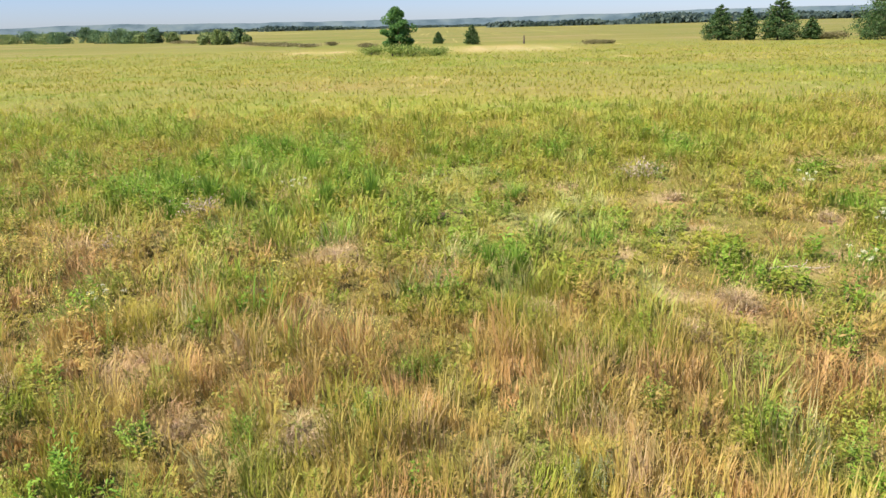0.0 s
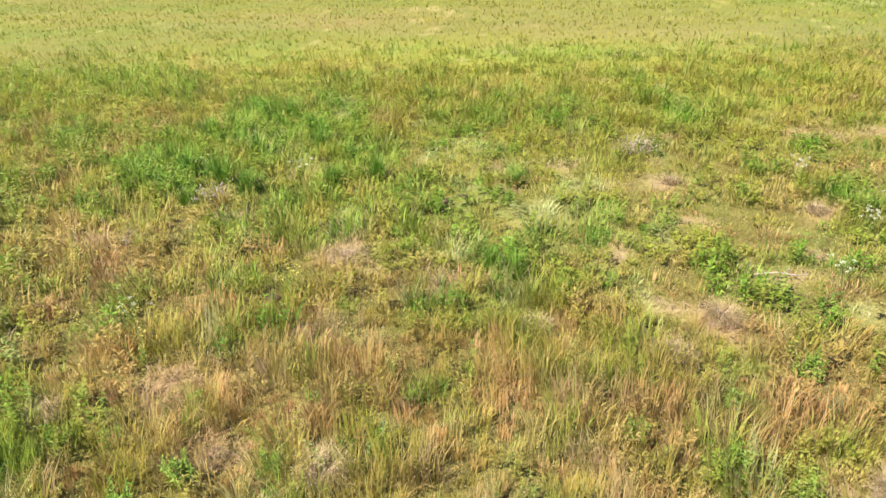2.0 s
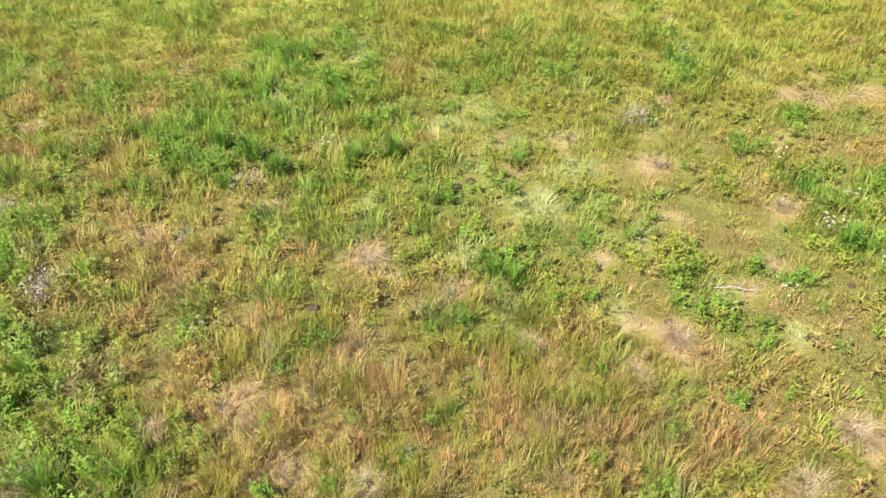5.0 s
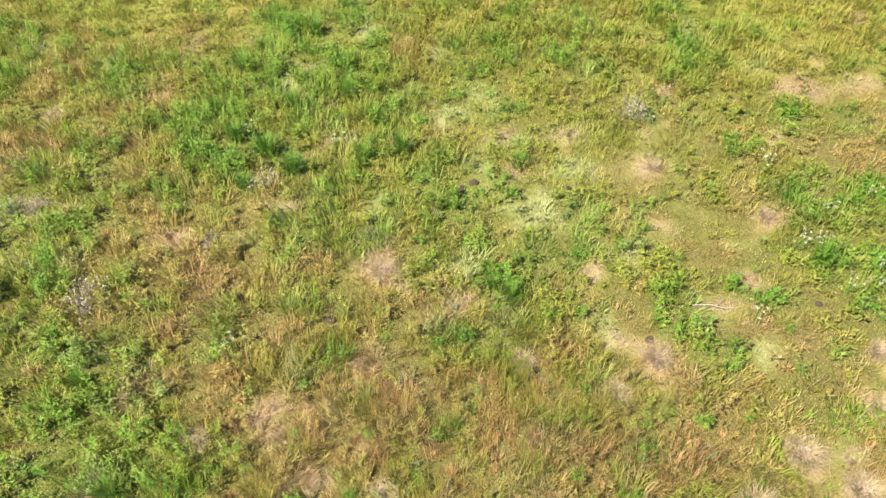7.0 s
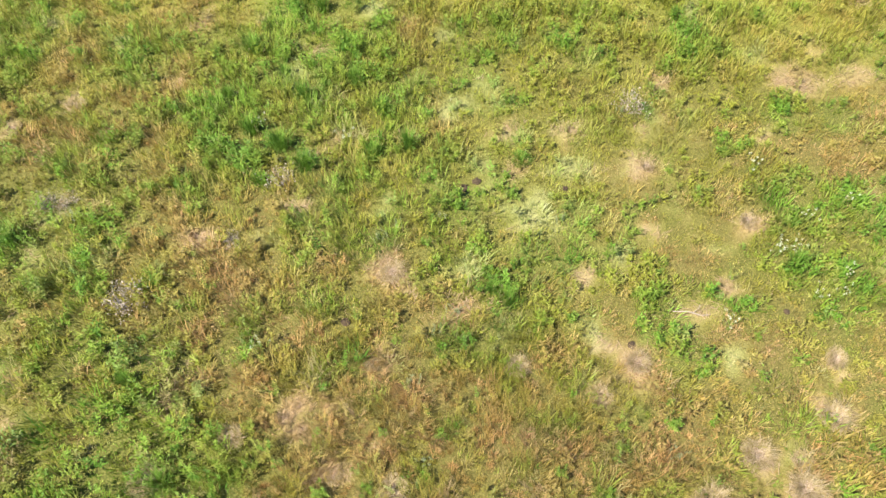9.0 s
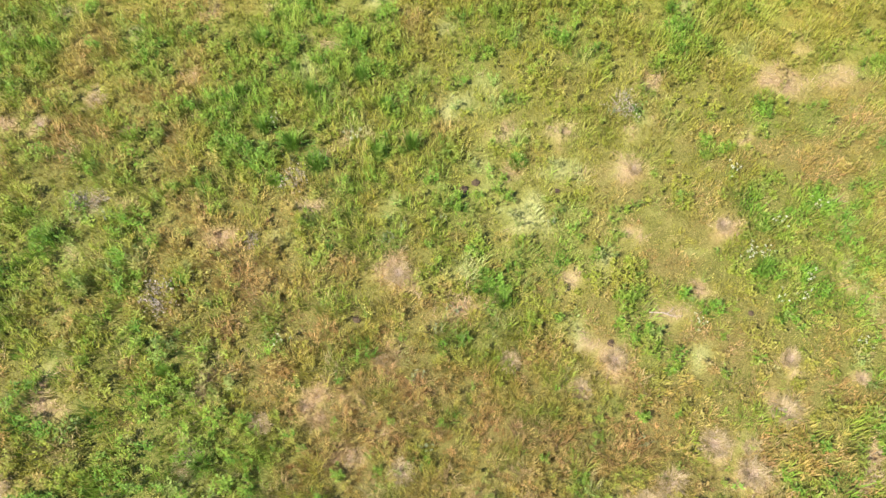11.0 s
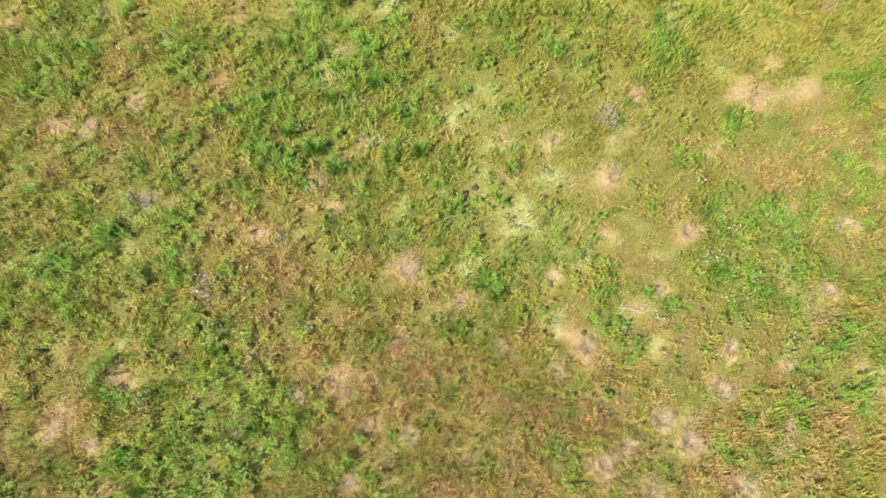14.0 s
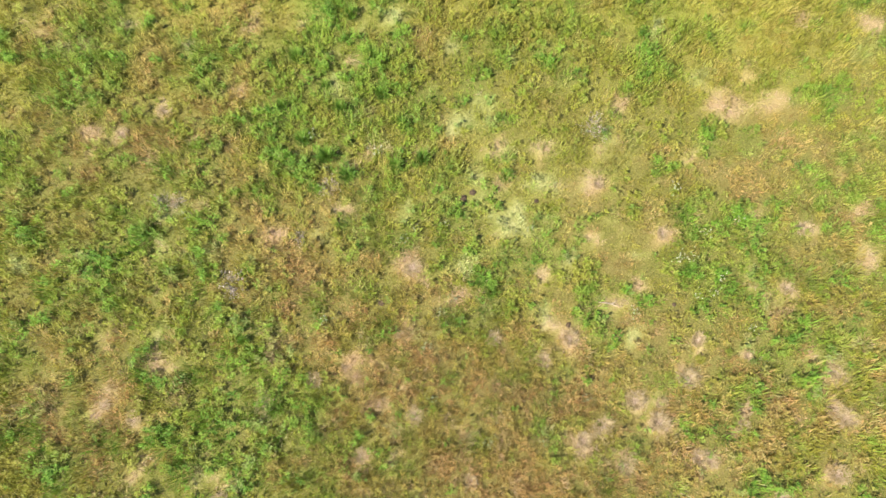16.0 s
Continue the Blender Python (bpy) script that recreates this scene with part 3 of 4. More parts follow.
def build_all_grass():
    # the whole stretch of the meadow that the way passes over: fine where it is passed closest
    x, y = spaced(0.325, -26, 26, -7, 46)
    k = sparser_beyond(y, 25, 46) & (rng.random(len(x)) < sstep(-7, 1, y + 5 * (vnoise(x, y, 2.5, 71) - 0.5)))
    k &= rng.random(len(x)) > sstep(0, 6, np.abs(x) - 19 - 0.45 * np.clip(y, -7, 20))
    x, y = x[k], y[k]
    close = rng.random(len(x)) > sstep(4.5, 8.5, np.hypot(0.8 * x, y - 6))
    build_grass("fine_meadow_grass", "fine knee-high meadow grass, olive and tan", x[close], y[close], 52, 0.21, 0.50, 0.0100, bend=0.46, lowest=0.40, green=0.6)
    build_grass("meadow_grass", "tall mixed prairie grass, green and tan", x[~close], y[~close], 18, 0.22, 0.40, 0.0250, joints=1, bend=0.72)
    x, y = spaced(0.25, -26, 26, 1, 40)
    k = sparser_beyond(y, 30, 40) & (rng.random(len(x)) > sstep(0, 6, np.abs(x) - 19 - 0.45 * np.clip(y, -7, 20)))
    k &= rng.random(len(x)) < 0.6 + 0.4 * sstep(4.5, 8.5, np.hypot(0.8 * x, y - 6))
    build_grass("undergrowth", "short leafy undergrowth, olive and tan, between the taller grass", x[k], y[k], 11, 0.17, 0.22, 0.027, joints=1, bend=1.10)
    # straw pressed flat on trampled places
    x, y = strewn(110000, -26, 26, 1, 40)
    k = rng.random(len(x)) < 1.2 * meadow(x, y)[2] - 0.3
    build_straw("flattened_straw", "pale flattened straw on trampled places", x[k], y[k])
    # leafy weeds everywhere, thickest where the sward is lush
    x, y = strewn(30000, -26, 26, 1, 46)
    lush, dry, bare, pale = meadow(x, y)
    k = sparser_beyond(y, 24, 40) & (rng.random(len(x)) < (0.32 + 0.80 * lush) * (1 - 0.85 * bare) * (1 - 0.5 * pale) * (0.15 + 0.85 * sstep(0.36, 0.62, vnoise(x, y, 0.85, 81))))
    x, y = x[k], y[k]
    close = rng.random(len(x)) > sstep(4.5, 8.5, np.hypot(0.8 * x, y - 6))
    build_weeds("small_weeds", "small narrow-leaved green weeds in the grass", x[close], y[close], 70, 0.078, 0.54, 0.14)
    build_weeds("meadow_weeds", "leafy green weeds among prairie grass", x[~close], y[~close], 34, 0.135, 0.58, 0.14)
    # dry stalks over the tan stretches
    x, y = strewn(46000, -26, 26, 1, 46)
    k = (rng.random(len(x)) < 0.34 + 0.66 * meadow(x, y)[1]) & sparser_beyond(y, 25, 46)
    x, y = x[k], y[k]
    close = rng.random(len(x)) > sstep(4.5, 8.5, np.hypot(0.8 * x, y - 6))
    build_seed_stalks("dry_stalks", "tan seed stalks standing over the grass", x[~close], y[~close], 0.68, 0.034)
    x2, y2 = strewn(17000, -10, 10, 3.5, 15)
    k = rng.random(len(x2)) < 0.25 + 0.75 * meadow(x2, y2)[1]
    build_seed_stalks("fine_dry_stalks", "thin tan seed stalks with loose heads", np.r_[x[close], x2[k]], np.r_[y[close], y2[k]], 0.64, 0.018)
    # further off
    x, y = strewn(104000, -125, 125, 20, 190)
    k = (np.abs(x) < 8 + 0.72 * y) & ((np.abs(x) > 26) | (rng.random(len(x)) < sstep(20, 42, y))) & sparser_beyond(y, 42, 165)
    build_grass("far_meadow_grass", "distant yellow-green prairie grass", x[k], y[k], 8, 1.1, 0.21, 0.062, joints=0, mat=FAR_GRASS, spread_of=0.9, bend=0.95)
    # the meadow goes on round about, behind and beside the way
    x, y = strewn(17000, -40, 40, -16, 34)
    k = (np.abs(x) > 18 + 0.45 * np.clip(y, -7, 20)) | (y < 1)
    build_grass("outer_meadow_grass", "mixed prairie grass round about, green and tan", x[k], y[k], 9, 0.30, 0.46, 0.034, joints=0, mat=FAR_GRASS, spread_of=0.8)


# ---- trees ----
def tube(points, radii, sides=7):
    """Vertices and quad faces of a tapering limb along points."""
    v, f = [], []
    pts = [Vector(p) for p in points]
    for i, (p, r) in enumerate(zip(pts, radii)):
        d = (pts[min(i + 1, len(pts) - 1)] - pts[max(i - 1, 0)]).normalized()
        q = d.to_track_quat("Z", "Y")
        for s in range(sides):
            a = 2 * math.pi * s / sides
            v.append(tuple(p + q @ Vector((math.cos(a) * r, math.sin(a) * r, 0))))
    for i in range(len(pts) - 1):
        for s in range(sides):
            a, b = i * sides + s, i * sides + (s + 1) % sides
            f.append((a, b, b + sides, a + sides))
    return v, f


def joined(pieces):
    vs, fs, o = [], [], 0
    for v, f in pieces:
        vs.append(np.asarray(v, float).reshape(-1, 3))
        fs.append(np.asarray(f) + o)
        o += len(vs[-1])
    return np.concatenate(vs), np.concatenate(fs)


def leaf_quads(centres, size, r, droop=0.0, ratio=0.45):
    """Small diamond leaves round the centres, each facing its own way."""
    n = len(centres)
    a = r.standard_normal((n, 3))
    a[:, 2] -= droop
    a /= np.linalg.norm(a, axis=1)[:, None]
    b = np.cross(a, r.standard_normal((n, 3)))
    b /= np.linalg.norm(b, axis=1)[:, None]
    s = (size * (0.6 + 0.8 * r.random(n)))[:, None]
    v = np.stack([centres - a * s, centres + b * s * ratio, centres + a * s, centres - b * s * ratio], 1).reshape(-1, 3)
    return v, np.arange(4 * n).reshape(-1, 4)


def broad_tree(name, label, at, high, wide, seed, leaves=5200, mat=OAK_LEAF, group="", leaf=0.17, low=0.12):
    """A broad-leaved tree: tapered trunk, limbs and an uneven crown of many leaves."""
    r = np.random.default_rng(seed)
    tree = thing(name, at, label, "tree", group)
    trunk_top = high * 0.62
    pts = [(0.02 * high * (r.random() - 0.5) * i, 0.02 * high * (r.random() - 0.5) * i, trunk_top * i / 5 - 0.05) for i in range(6)]
    part("trunk", mesh_of("trunk", *tube(pts, [0.030 * high * (1 - 0.15 * i) for i in range(6)]), BARK), tree)
    limbs, clumps = [], []
    for i in range(13):
        z0 = high * (low + 0.02 + 0.56 * i / 12)
        a = 2.4 * i + r.random()
        out = wide / 2 * (0.65 + 0.5 * r.random()) * (1.0 - 0.35 * abs(i / 12 - 0.35))
        end = (math.cos(a) * out, math.sin(a) * out, min(z0 + high * (0.10 + 0.22 * r.random()), high * 0.95))
        limbs.append(tube([(0, 0, z0), (end[0] * 0.5, end[1] * 0.5, (z0 + end[2]) / 2 + 0.03 * high), end], [0.013 * high, 0.008 * high, 0.002 * high], 5))
        clumps.append((*end, 0.19 * wide * (0.7 + 0.5 * r.random())))
        clumps.append((end[0] * 0.55, end[1] * 0.55, (z0 + end[2]) / 2 + 0.06 * high, 0.17 * wide))
        clumps.append((end[0] * 0.85, end[1] * 0.85, max(z0 - 0.06 * high, 0.05 * high), 0.15 * wide))
    for i in range(7):
        a = r.random() * 6.28
        clumps.append((math.cos(a) * wide * 0.13, math.sin(a) * wide * 0.13, high * (0.68 + 0.26 * r.random()), 0.15 * wide * (0.8 + 0.4 * r.random())))
    part("limbs", mesh_of("limbs", *joined(limbs), BARK), tree)
    clumps = np.array(clumps)
    pick = r.integers(0, len(clumps), leaves)
    d = r.standard_normal((leaves, 3))
    d /= np.linalg.norm(d, axis=1)[:, None]
    c = clumps[pick, :3] + d * (clumps[pick, 3] * (0.35 + 0.75 * r.random(leaves) ** 0.6))[:, None] * np.array([1, 1, 0.8])
    c[:, 2] = np.clip(c[:, 2], high * low * 0.3, high * 1.02)
    part("crown", mesh_of("crown", *leaf_quads(c, leaf, r), mat), tree)
    return tree


def conifer(name, label, at, high, wide, seed, group="", sprays=6500):
    """A cedar: a trunk and whorls of drooping boughs of fine sprays, broad at the foot."""
    r = np.random.default_rng(seed)
    tree = thing(name, at, label, "tree", group)
    part("trunk", mesh_of("trunk", *tube([(0, 0, -0.05), (0, 0, high * 0.5), (0, 0, high * 0.97)], [0.03 * high, 0.018 * high, 0.003 * high]), BARK), tree)
    boughs, centres = [], []
    count = 46
    for i in range(count):
        t = i / (count - 1)
        z0 = high * (0.06 + 0.88 * t)
        a = 2.39996 * i + 0.4 * r.random()
        out = wide / 2 * (1 - t ** 1.9) ** 0.8 * (0.70 + 0.45 * r.random()) * (0.85 + 0.15 * min(1, t * 6)) + 0.03 * wide
        end = Vector((math.cos(a) * out, math.sin(a) * out, z0 - 0.10 * out + 0.25 * high / 10))
        start = Vector((0, 0, z0))
        boughs.append(tube([start, start.lerp(end, 0.5) + Vector((0, 0, 0.04 * out)), end], [0.008 * high, 0.005 * high, 0.001 * high], 4))
        m = int(sprays / count * (0.45 + 1.1 * (1 - t)))
        k = r.random(m) ** 0.55
        p = np.array(start)[None] * (1 - k)[:, None] + np.array(end)[None] * k[:, None]
        p = p + r.standard_normal((m, 3)) * np.array([0.16, 0.16, 0.10]) * out * (0.4 + 0.6 * k)[:, None]
        centres.append(p)
    part("boughs", mesh_of("boughs", *joined(boughs), BARK), tree)
    c = np.concatenate(centres)
    c[:, 2] = np.clip(c[:, 2], 0.05, high)
    part("crown", mesh_of("crown", *leaf_quads(c, 0.17, r, 0.3), CEDAR_LEAF), tree)
    return tree


def on_ground(x, y, sink=0.0):
    return (x, y, float(ground_z(x, y)) - sink)


def bush(name, label, at, wide, high, seed, mat=BUSH_LEAF, leaves=1800, leaf=0.12, group=""):
    """A low spreading bush: several stems and an uneven mound of leaves."""
    r = np.random.default_rng(seed)
    ob = thing(name, at, label, "bush", group)
    stems, centres = [], []
    for i in range(9):
        a, k = r.random() * 6.28, 0.25 + 0.75 * r.random()
        end = Vector((math.cos(a) * wide * 0.42 * k, math.sin(a) * wide * 0.42 * k, high * (0.55 + 0.4 * r.random())))
        stems.append(tube([(0, 0, -0.05), end * 0.6, end], [0.03 * high, 0.02 * high, 0.006 * high], 5))
        m = leaves // 9
        d = r.standard_normal((m, 3)) * np.array([0.16 * wide, 0.16 * wide, 0.20 * high])
        centres.append(np.array(end) * np.array([1, 1, 0.75]) + d)
    c = np.concatenate(centres)
    c[:, 2] = np.clip(np.abs(c[:, 2]), 0.03, high * 1.1)
    part("stems", mesh_of("stems", *joined(stems), BARK), ob)
    part("leaves", mesh_of("leaves", *leaf_quads(c, leaf, r), mat), ob)
    return ob


def build_trees():
    broad_tree("tree", "single broad-leaved green tree in open grassland", on_ground(-8.6, 138.2), 7.8, 5.0, 1, 15000, low=0.0)
    for i, (x, y, w, h) in enumerate([(-11.4, 112.4, 4.6, 1.3), (-7.6, 106.0, 5.0, 1.6), (-4.4, 104.5, 5.2, 1.5), (-1.2, 105.3, 4.2, 1.1)]):
        bush("bush", "low pale-green bush in the grass", on_ground(x, y), w, h, 20 + i, group="bushes by the tree")
    g = "cedars in the meadow"
    conifer("cedar_tree", "small dark green cedar alone in grass", on_ground(-1.2, 179.0), 2.9, 2.5, 2, g, 2500)
    conifer("cedar_tree", "small dense dark green cedar in grass", on_ground(6.4, 162.5), 4.4, 3.5, 3, g, 3500)
    g = "row of cedars"
    for i, (x, y, h, w) in enumerate([(56.8, 149.4, 7.2, 6.0), (60.7, 145.6, 6.5, 4.8), (65.2, 141.2, 8.2, 7.6), (71.0, 140.1, 4.2, 3.6), (80.4, 131.0, 10.2, 11.5)]):
        conifer("cedar_tree", "bushy dark green cedar with brownish inner boughs", on_ground(x, y), h, w, 5 + i, g, 5000 + 10 * int(h * w * 10))
    for i, (x, y, w, h) in enumerate([(73.2, 139.5, 3.0, 1.2), (75.6, 139.0, 3.6, 1.4), (30.1, 145.2, 4.2, 0.8), (33.2, 146.0, 2.6, 0.7), (-29.0, 185.9, 3.2, 0.9), (-16.9, 160.4, 3.4, 0.9)]):
        bush("bush", "low brownish-green scrub in the grass", on_ground(x, y), w, h, 40 + i, SCRUB_LEAF, group="scrub")
    for i, (x, y, w, h) in enumerate([(-97, 266, 7.0, 1.9), (-91, 262, 6.0, 1.5), (-84, 258, 7.0, 1.7), (-56, 214, 6.0, 1.6), (-50, 202, 7.0, 1.5), (-45, 193, 6.5, 1.7), (-39, 184, 7.0, 1.4), (-33, 174, 5.5, 1.2)]):
        bush("bush", "low olive-green hedgerow bush at the field's edge", on_ground(x, y), w, 0.62 * h, 240 + i, SCRUB_LEAF, 900, 0.20, group="hedgerow bushes")
    # a weathered stump of a dead tree standing alone
    snag = thing("dead_tree_stump", on_ground(18.0, 161.5), "thin dark dead tree stump standing in grass", "stump")
    part("trunk", mesh_of("trunk", *tube([(0, 0, -0.05), (0.03, 0, 0.8), (0.0, 0.05, 1.75)], [0.26, 0.2, 0.12]), BARK), snag)
    # hedgerow trees
    g = "hedgerow trees"
    rows = [(-187, 311, 4.6, 11), (-180, 316, 5.8, 10), (-172, 324, 5.2, 9), (-155, 292, 5.2, 11), (-151, 307, 7.3, 8), (-143, 299, 6.0, 7),
            (-120, 269, 6.2, 9), (-111, 260, 4.8, 9), (-100, 251, 6.2, 6), (-100, 268, 4.4, 5), (-133, 285, 5.0, 9), (-126, 275, 4.4, 8),
            (-64.7, 200, 3.7, 6.5), (-60.2, 196, 4.4, 5.8), (-58.6, 207, 5.0, 4.2), (-55.6, 205, 2.6, 2.6), (-164, 300, 4.6, 10), (-106, 256, 4.2, 7)]
    for i, (x, y, h, w) in enumerate(rows):
        broad_tree("tree", "distant hedgerow tree with a dense green crown", on_ground(1.18 * x, 1.18 * y), h, 1.15 * w, 60 + i, 2200, HEDGE_PALE if h < 4.7 else HAZED_HEDGE_LEAF, g, 0.36, 0.0)


def build_far_woods():
    """Woods and hedges towards the horizon, as one mass of small clumps."""
    r = np.random.default_rng(5)
    cs = []
    for x0, x1, y, high, count in [(-1500, -250, 1500, 5, 2000), (-300, 330, 1250, 4.6, 1300), (60, 300, 760, 6, 800), (240, 700, 860, 7.5, 1700), (420, 1100, 1100, 10, 1800), (-900, -300, 900, 3.5, 500)]:
        x = x0 + (x1 - x0) * r.random(count)
        yy = y + 60 * (vnoise(x, x * 0, 120, 41) - 0.5) + 20 * r.random(count)
        h = high * (0.25 + 1.0 * vnoise(x, x * 0 + y, 34, 42) * vnoise(x, x * 0 + y, 150, 43) * 2.2)
        for k in range(7):
            cs.append(np.c_[x + 7 * r.standard_normal(count), yy + 3 * r.standard_normal(count), rise(x, yy) + h * (0.02 + 0.15 * k) * (0.8 + 0.3 * r.random(count))])
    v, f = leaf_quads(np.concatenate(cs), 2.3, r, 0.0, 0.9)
    tagged(new("far_woods", mesh_of("far_woods", v, f, HAZED_WOOD)), "distant dark green woods along the horizon, haze in the colour", "woods", kind="stuff")


def build_backdrop():
    """Low hills at the edge of sight, blue from haze painted into their colour, and plain land behind."""
    mat, nt, p = material("far hills in painted haze")
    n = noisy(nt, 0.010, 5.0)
    # blue of the air's haze, put into the hills' base colour
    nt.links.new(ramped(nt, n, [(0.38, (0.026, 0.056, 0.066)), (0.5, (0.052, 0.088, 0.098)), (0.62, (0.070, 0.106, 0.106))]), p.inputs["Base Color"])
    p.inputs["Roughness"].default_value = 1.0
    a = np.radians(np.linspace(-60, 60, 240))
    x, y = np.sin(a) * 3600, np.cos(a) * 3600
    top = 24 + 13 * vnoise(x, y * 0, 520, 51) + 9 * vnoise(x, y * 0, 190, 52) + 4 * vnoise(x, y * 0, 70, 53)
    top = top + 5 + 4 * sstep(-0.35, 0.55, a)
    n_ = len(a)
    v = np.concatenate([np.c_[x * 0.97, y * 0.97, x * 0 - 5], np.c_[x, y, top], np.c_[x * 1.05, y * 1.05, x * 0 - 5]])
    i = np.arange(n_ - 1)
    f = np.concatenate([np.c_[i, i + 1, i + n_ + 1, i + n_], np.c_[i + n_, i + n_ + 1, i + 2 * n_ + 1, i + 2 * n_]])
    tagged(new("backdrop_hills", mesh_of("backdrop_hills", v, f, mat)), "low hills on the horizon with blue haze in their colour", "hills", kind="structure")


build_ground()
build_backdrop()
build_far_woods()
build_trees()
build_all_grass()


# ---- plants that stand out singly ----
def tinted(name, stops, rough=0.85):
    mat, nt, p = material(name)
    nt.links.new(ramped(nt, noisy(nt, 25.0, 5.0), stops), p.inputs["Base Color"])
    p.inputs["Roughness"].default_value = rough
    b = node(nt, "ShaderNodeBump", Strength=0.8, Distance=0.02)
    nt.links.new(noisy(nt, 40.0, 6.0), b.inputs["Height"])
    nt.links.new(b.outputs[0], p.inputs["Normal"])
    return mat


STEM = tinted("green stems", [(0.3, (0.10, 0.16, 0.03)), (0.7, (0.20, 0.26, 0.06))])
TWIG = tinted("grey dead twigs", [(0.3, (0.24, 0.195, 0.145)), (0.7, (0.44, 0.38, 0.30))])
DUNG = tinted("dry dung", [(0.3, (0.030, 0.020, 0.009)), (0.7, (0.075, 0.050, 0.022))], 0.95)
WHITE_PETAL = tinted_leaf("white petals", [(0.0, (0.48, 0.50, 0.30)), (1.0, (0.70, 0.70, 0.52))])
YELLOW_PETAL = tinted_leaf("yellow petals", [(0.0, (0.55, 0.46, 0.06)), (1.0, (0.76, 0.68, 0.20))])
BUNCH_BLADE = tinted_leaf("bunch grass blades", [(0.0, (0.26, 0.21, 0.08)), (0.5, (0.42, 0.34, 0.155)), (1.0, (0.53, 0.43, 0.25))])
DEAD_BLADE = tinted_leaf("dead grass blades", [(0.0, (0.32, 0.235, 0.14)), (0.5, (0.50, 0.385, 0.255)), (1.0, (0.62, 0.50, 0.36))])
SEDGE_BLADE = tinted_leaf("sedge blades", [(0.0, (0.08, 0.17, 0.018)), (0.5, (0.15, 0.29, 0.030)), (1.0, (0.26, 0.40, 0.07))])
DEAD_LEAF = tinted_leaf("dead leaves", [(0.0, (0.26, 0.21, 0.15)), (0.5, (0.42, 0.36, 0.27)), (1.0, (0.56, 0.49, 0.39))])


def blade_tuft(r, count, high, wide, spread, low, top, swirl=0.4, lift=0.0):
    """A bunch of arching blades about the origin."""
    turn = r.random(count) * 2 * np.pi
    q = spread * np.sqrt(r.random(count))
    return blades(np.cos(turn) * q, np.sin(turn) * q, lift * (1 - (q / spread) ** 2) * r.random(count) - 0.02, high * (0.55 + 0.6 * r.random(count)),
                  wide * (0.6 + 0.8 * r.random(count)), turn + swirl * r.standard_normal(count), low + (top - low) * r.random(count))


def bunch_grass(seed, at):
    """A dome of long arching blades round a core of dead straw."""
    r = np.random.default_rng(seed)
    ob = thing("bunch_grass", at, "wide tussock of arching yellow-green bunch grass with straw core", "grass tussock", "bunch grass tussocks")
    part("crown", mesh_of("crown", *blade_tuft(r, 460, 0.66, 0.009, 0.26, 0.35, 1.15, 0.9), BUNCH_BLADE), ob)
    part("dead_core", mesh_of("dead_core", *blade_tuft(r, 420, 0.34, 0.012, 0.38, 0.7, 1.45, 3.0, 0.26), DEAD_BLADE), ob, "pinkish straw dead core")
    return ob


def sedge(seed, at):
    r = np.random.default_rng(seed)
    ob = thing("sedge_clump", at, "dense upright clump of dark green sedge", "sedge", "sedge clumps")
    part("outer_tuft", mesh_of("outer_tuft", *blade_tuft(r, 170, 0.72, 0.016, 0.26, 0.15, 0.6), SEDGE_BLADE), ob)
    part("inner_tuft", mesh_of("inner_tuft", *blade_tuft(r, 110, 0.92, 0.014, 0.14, 0.04, 0.3), SEDGE_BLADE), ob)
    return ob


def stem_leaves(r, high, count, long, wide, droop=0.3):
    """Lance-shaped leaves set round an upright stem."""
    t = 0.12 + 0.88 * (np.arange(count) + r.random(count)) / count
    a = 2.4 * np.arange(count) + 0.4 * r.standard_normal(count)
    ln = long * (1.15 - 0.6 * t) * (0.8 + 0.4 * r.random(count))
    up = 0.55 - droop + 0.5 * r.random(count)
    d = np.c_[np.cos(a) * np.cos(up), np.sin(a) * np.cos(up), np.sin(up)]
    side = np.c_[-np.sin(a), np.cos(a), 0 * a] * (wide * ln)[:, None]
    c = np.c_[0 * a, 0 * a, t * high]
    tip = c + d * ln[:, None] - np.c_[0 * a, 0 * a, 0.15 * ln]
    m = c + 0.5 * d * ln[:, None]
    v = np.stack([c, m + side, tip, m - side], 1).reshape(-1, 3)
    return v, np.arange(4 * count).reshape(-1, 4)


def stemmed(name, label, category, group, seed, at, stems, high, spread, leaf, long, wide, head=None, head_size=0.1, leaves=26):
    """A weed of several stems; each stem carries its leaves and, where given, a flower head."""
    r = np.random.default_rng(seed)
    ob = thing(name, at, label, category, group)
    for i in range(stems):
        h = high * (0.75 + 0.4 * r.random())
        a, q = r.random() * 6.28, spread * math.sqrt(r.random())
        st = part("stem", mesh_of("stem", *tube([(0, 0, -0.03), (0.01, 0, h * 0.5), (0, 0.01, h)], [0.006, 0.005, 0.003], 5), STEM), ob)
        st.matrix_basis = pose(math.cos(a) * q, math.sin(a) * q, 0, 12 * r.standard_normal(), 12 * r.standard_normal(), 360 * r.random())
        part("leaves", mesh_of("leaves", *stem_leaves(r, h, leaves, long, wide), leaf), st)
        if head:
            n = 22
            p = r.standard_normal((n, 3)) * np.array([0.35, 0.35, 0.8 if head is YELLOW_PETAL else 0.25]) * head_size + np.array([0, 0, h])
            tagged(part("flower_head", mesh_of("flower_head", *leaf_quads(p, 0.017, r), head), st, "creamy yellow flower spike" if head is YELLOW_PETAL else "small flat white flower cluster"), kind="stuff")
    return ob


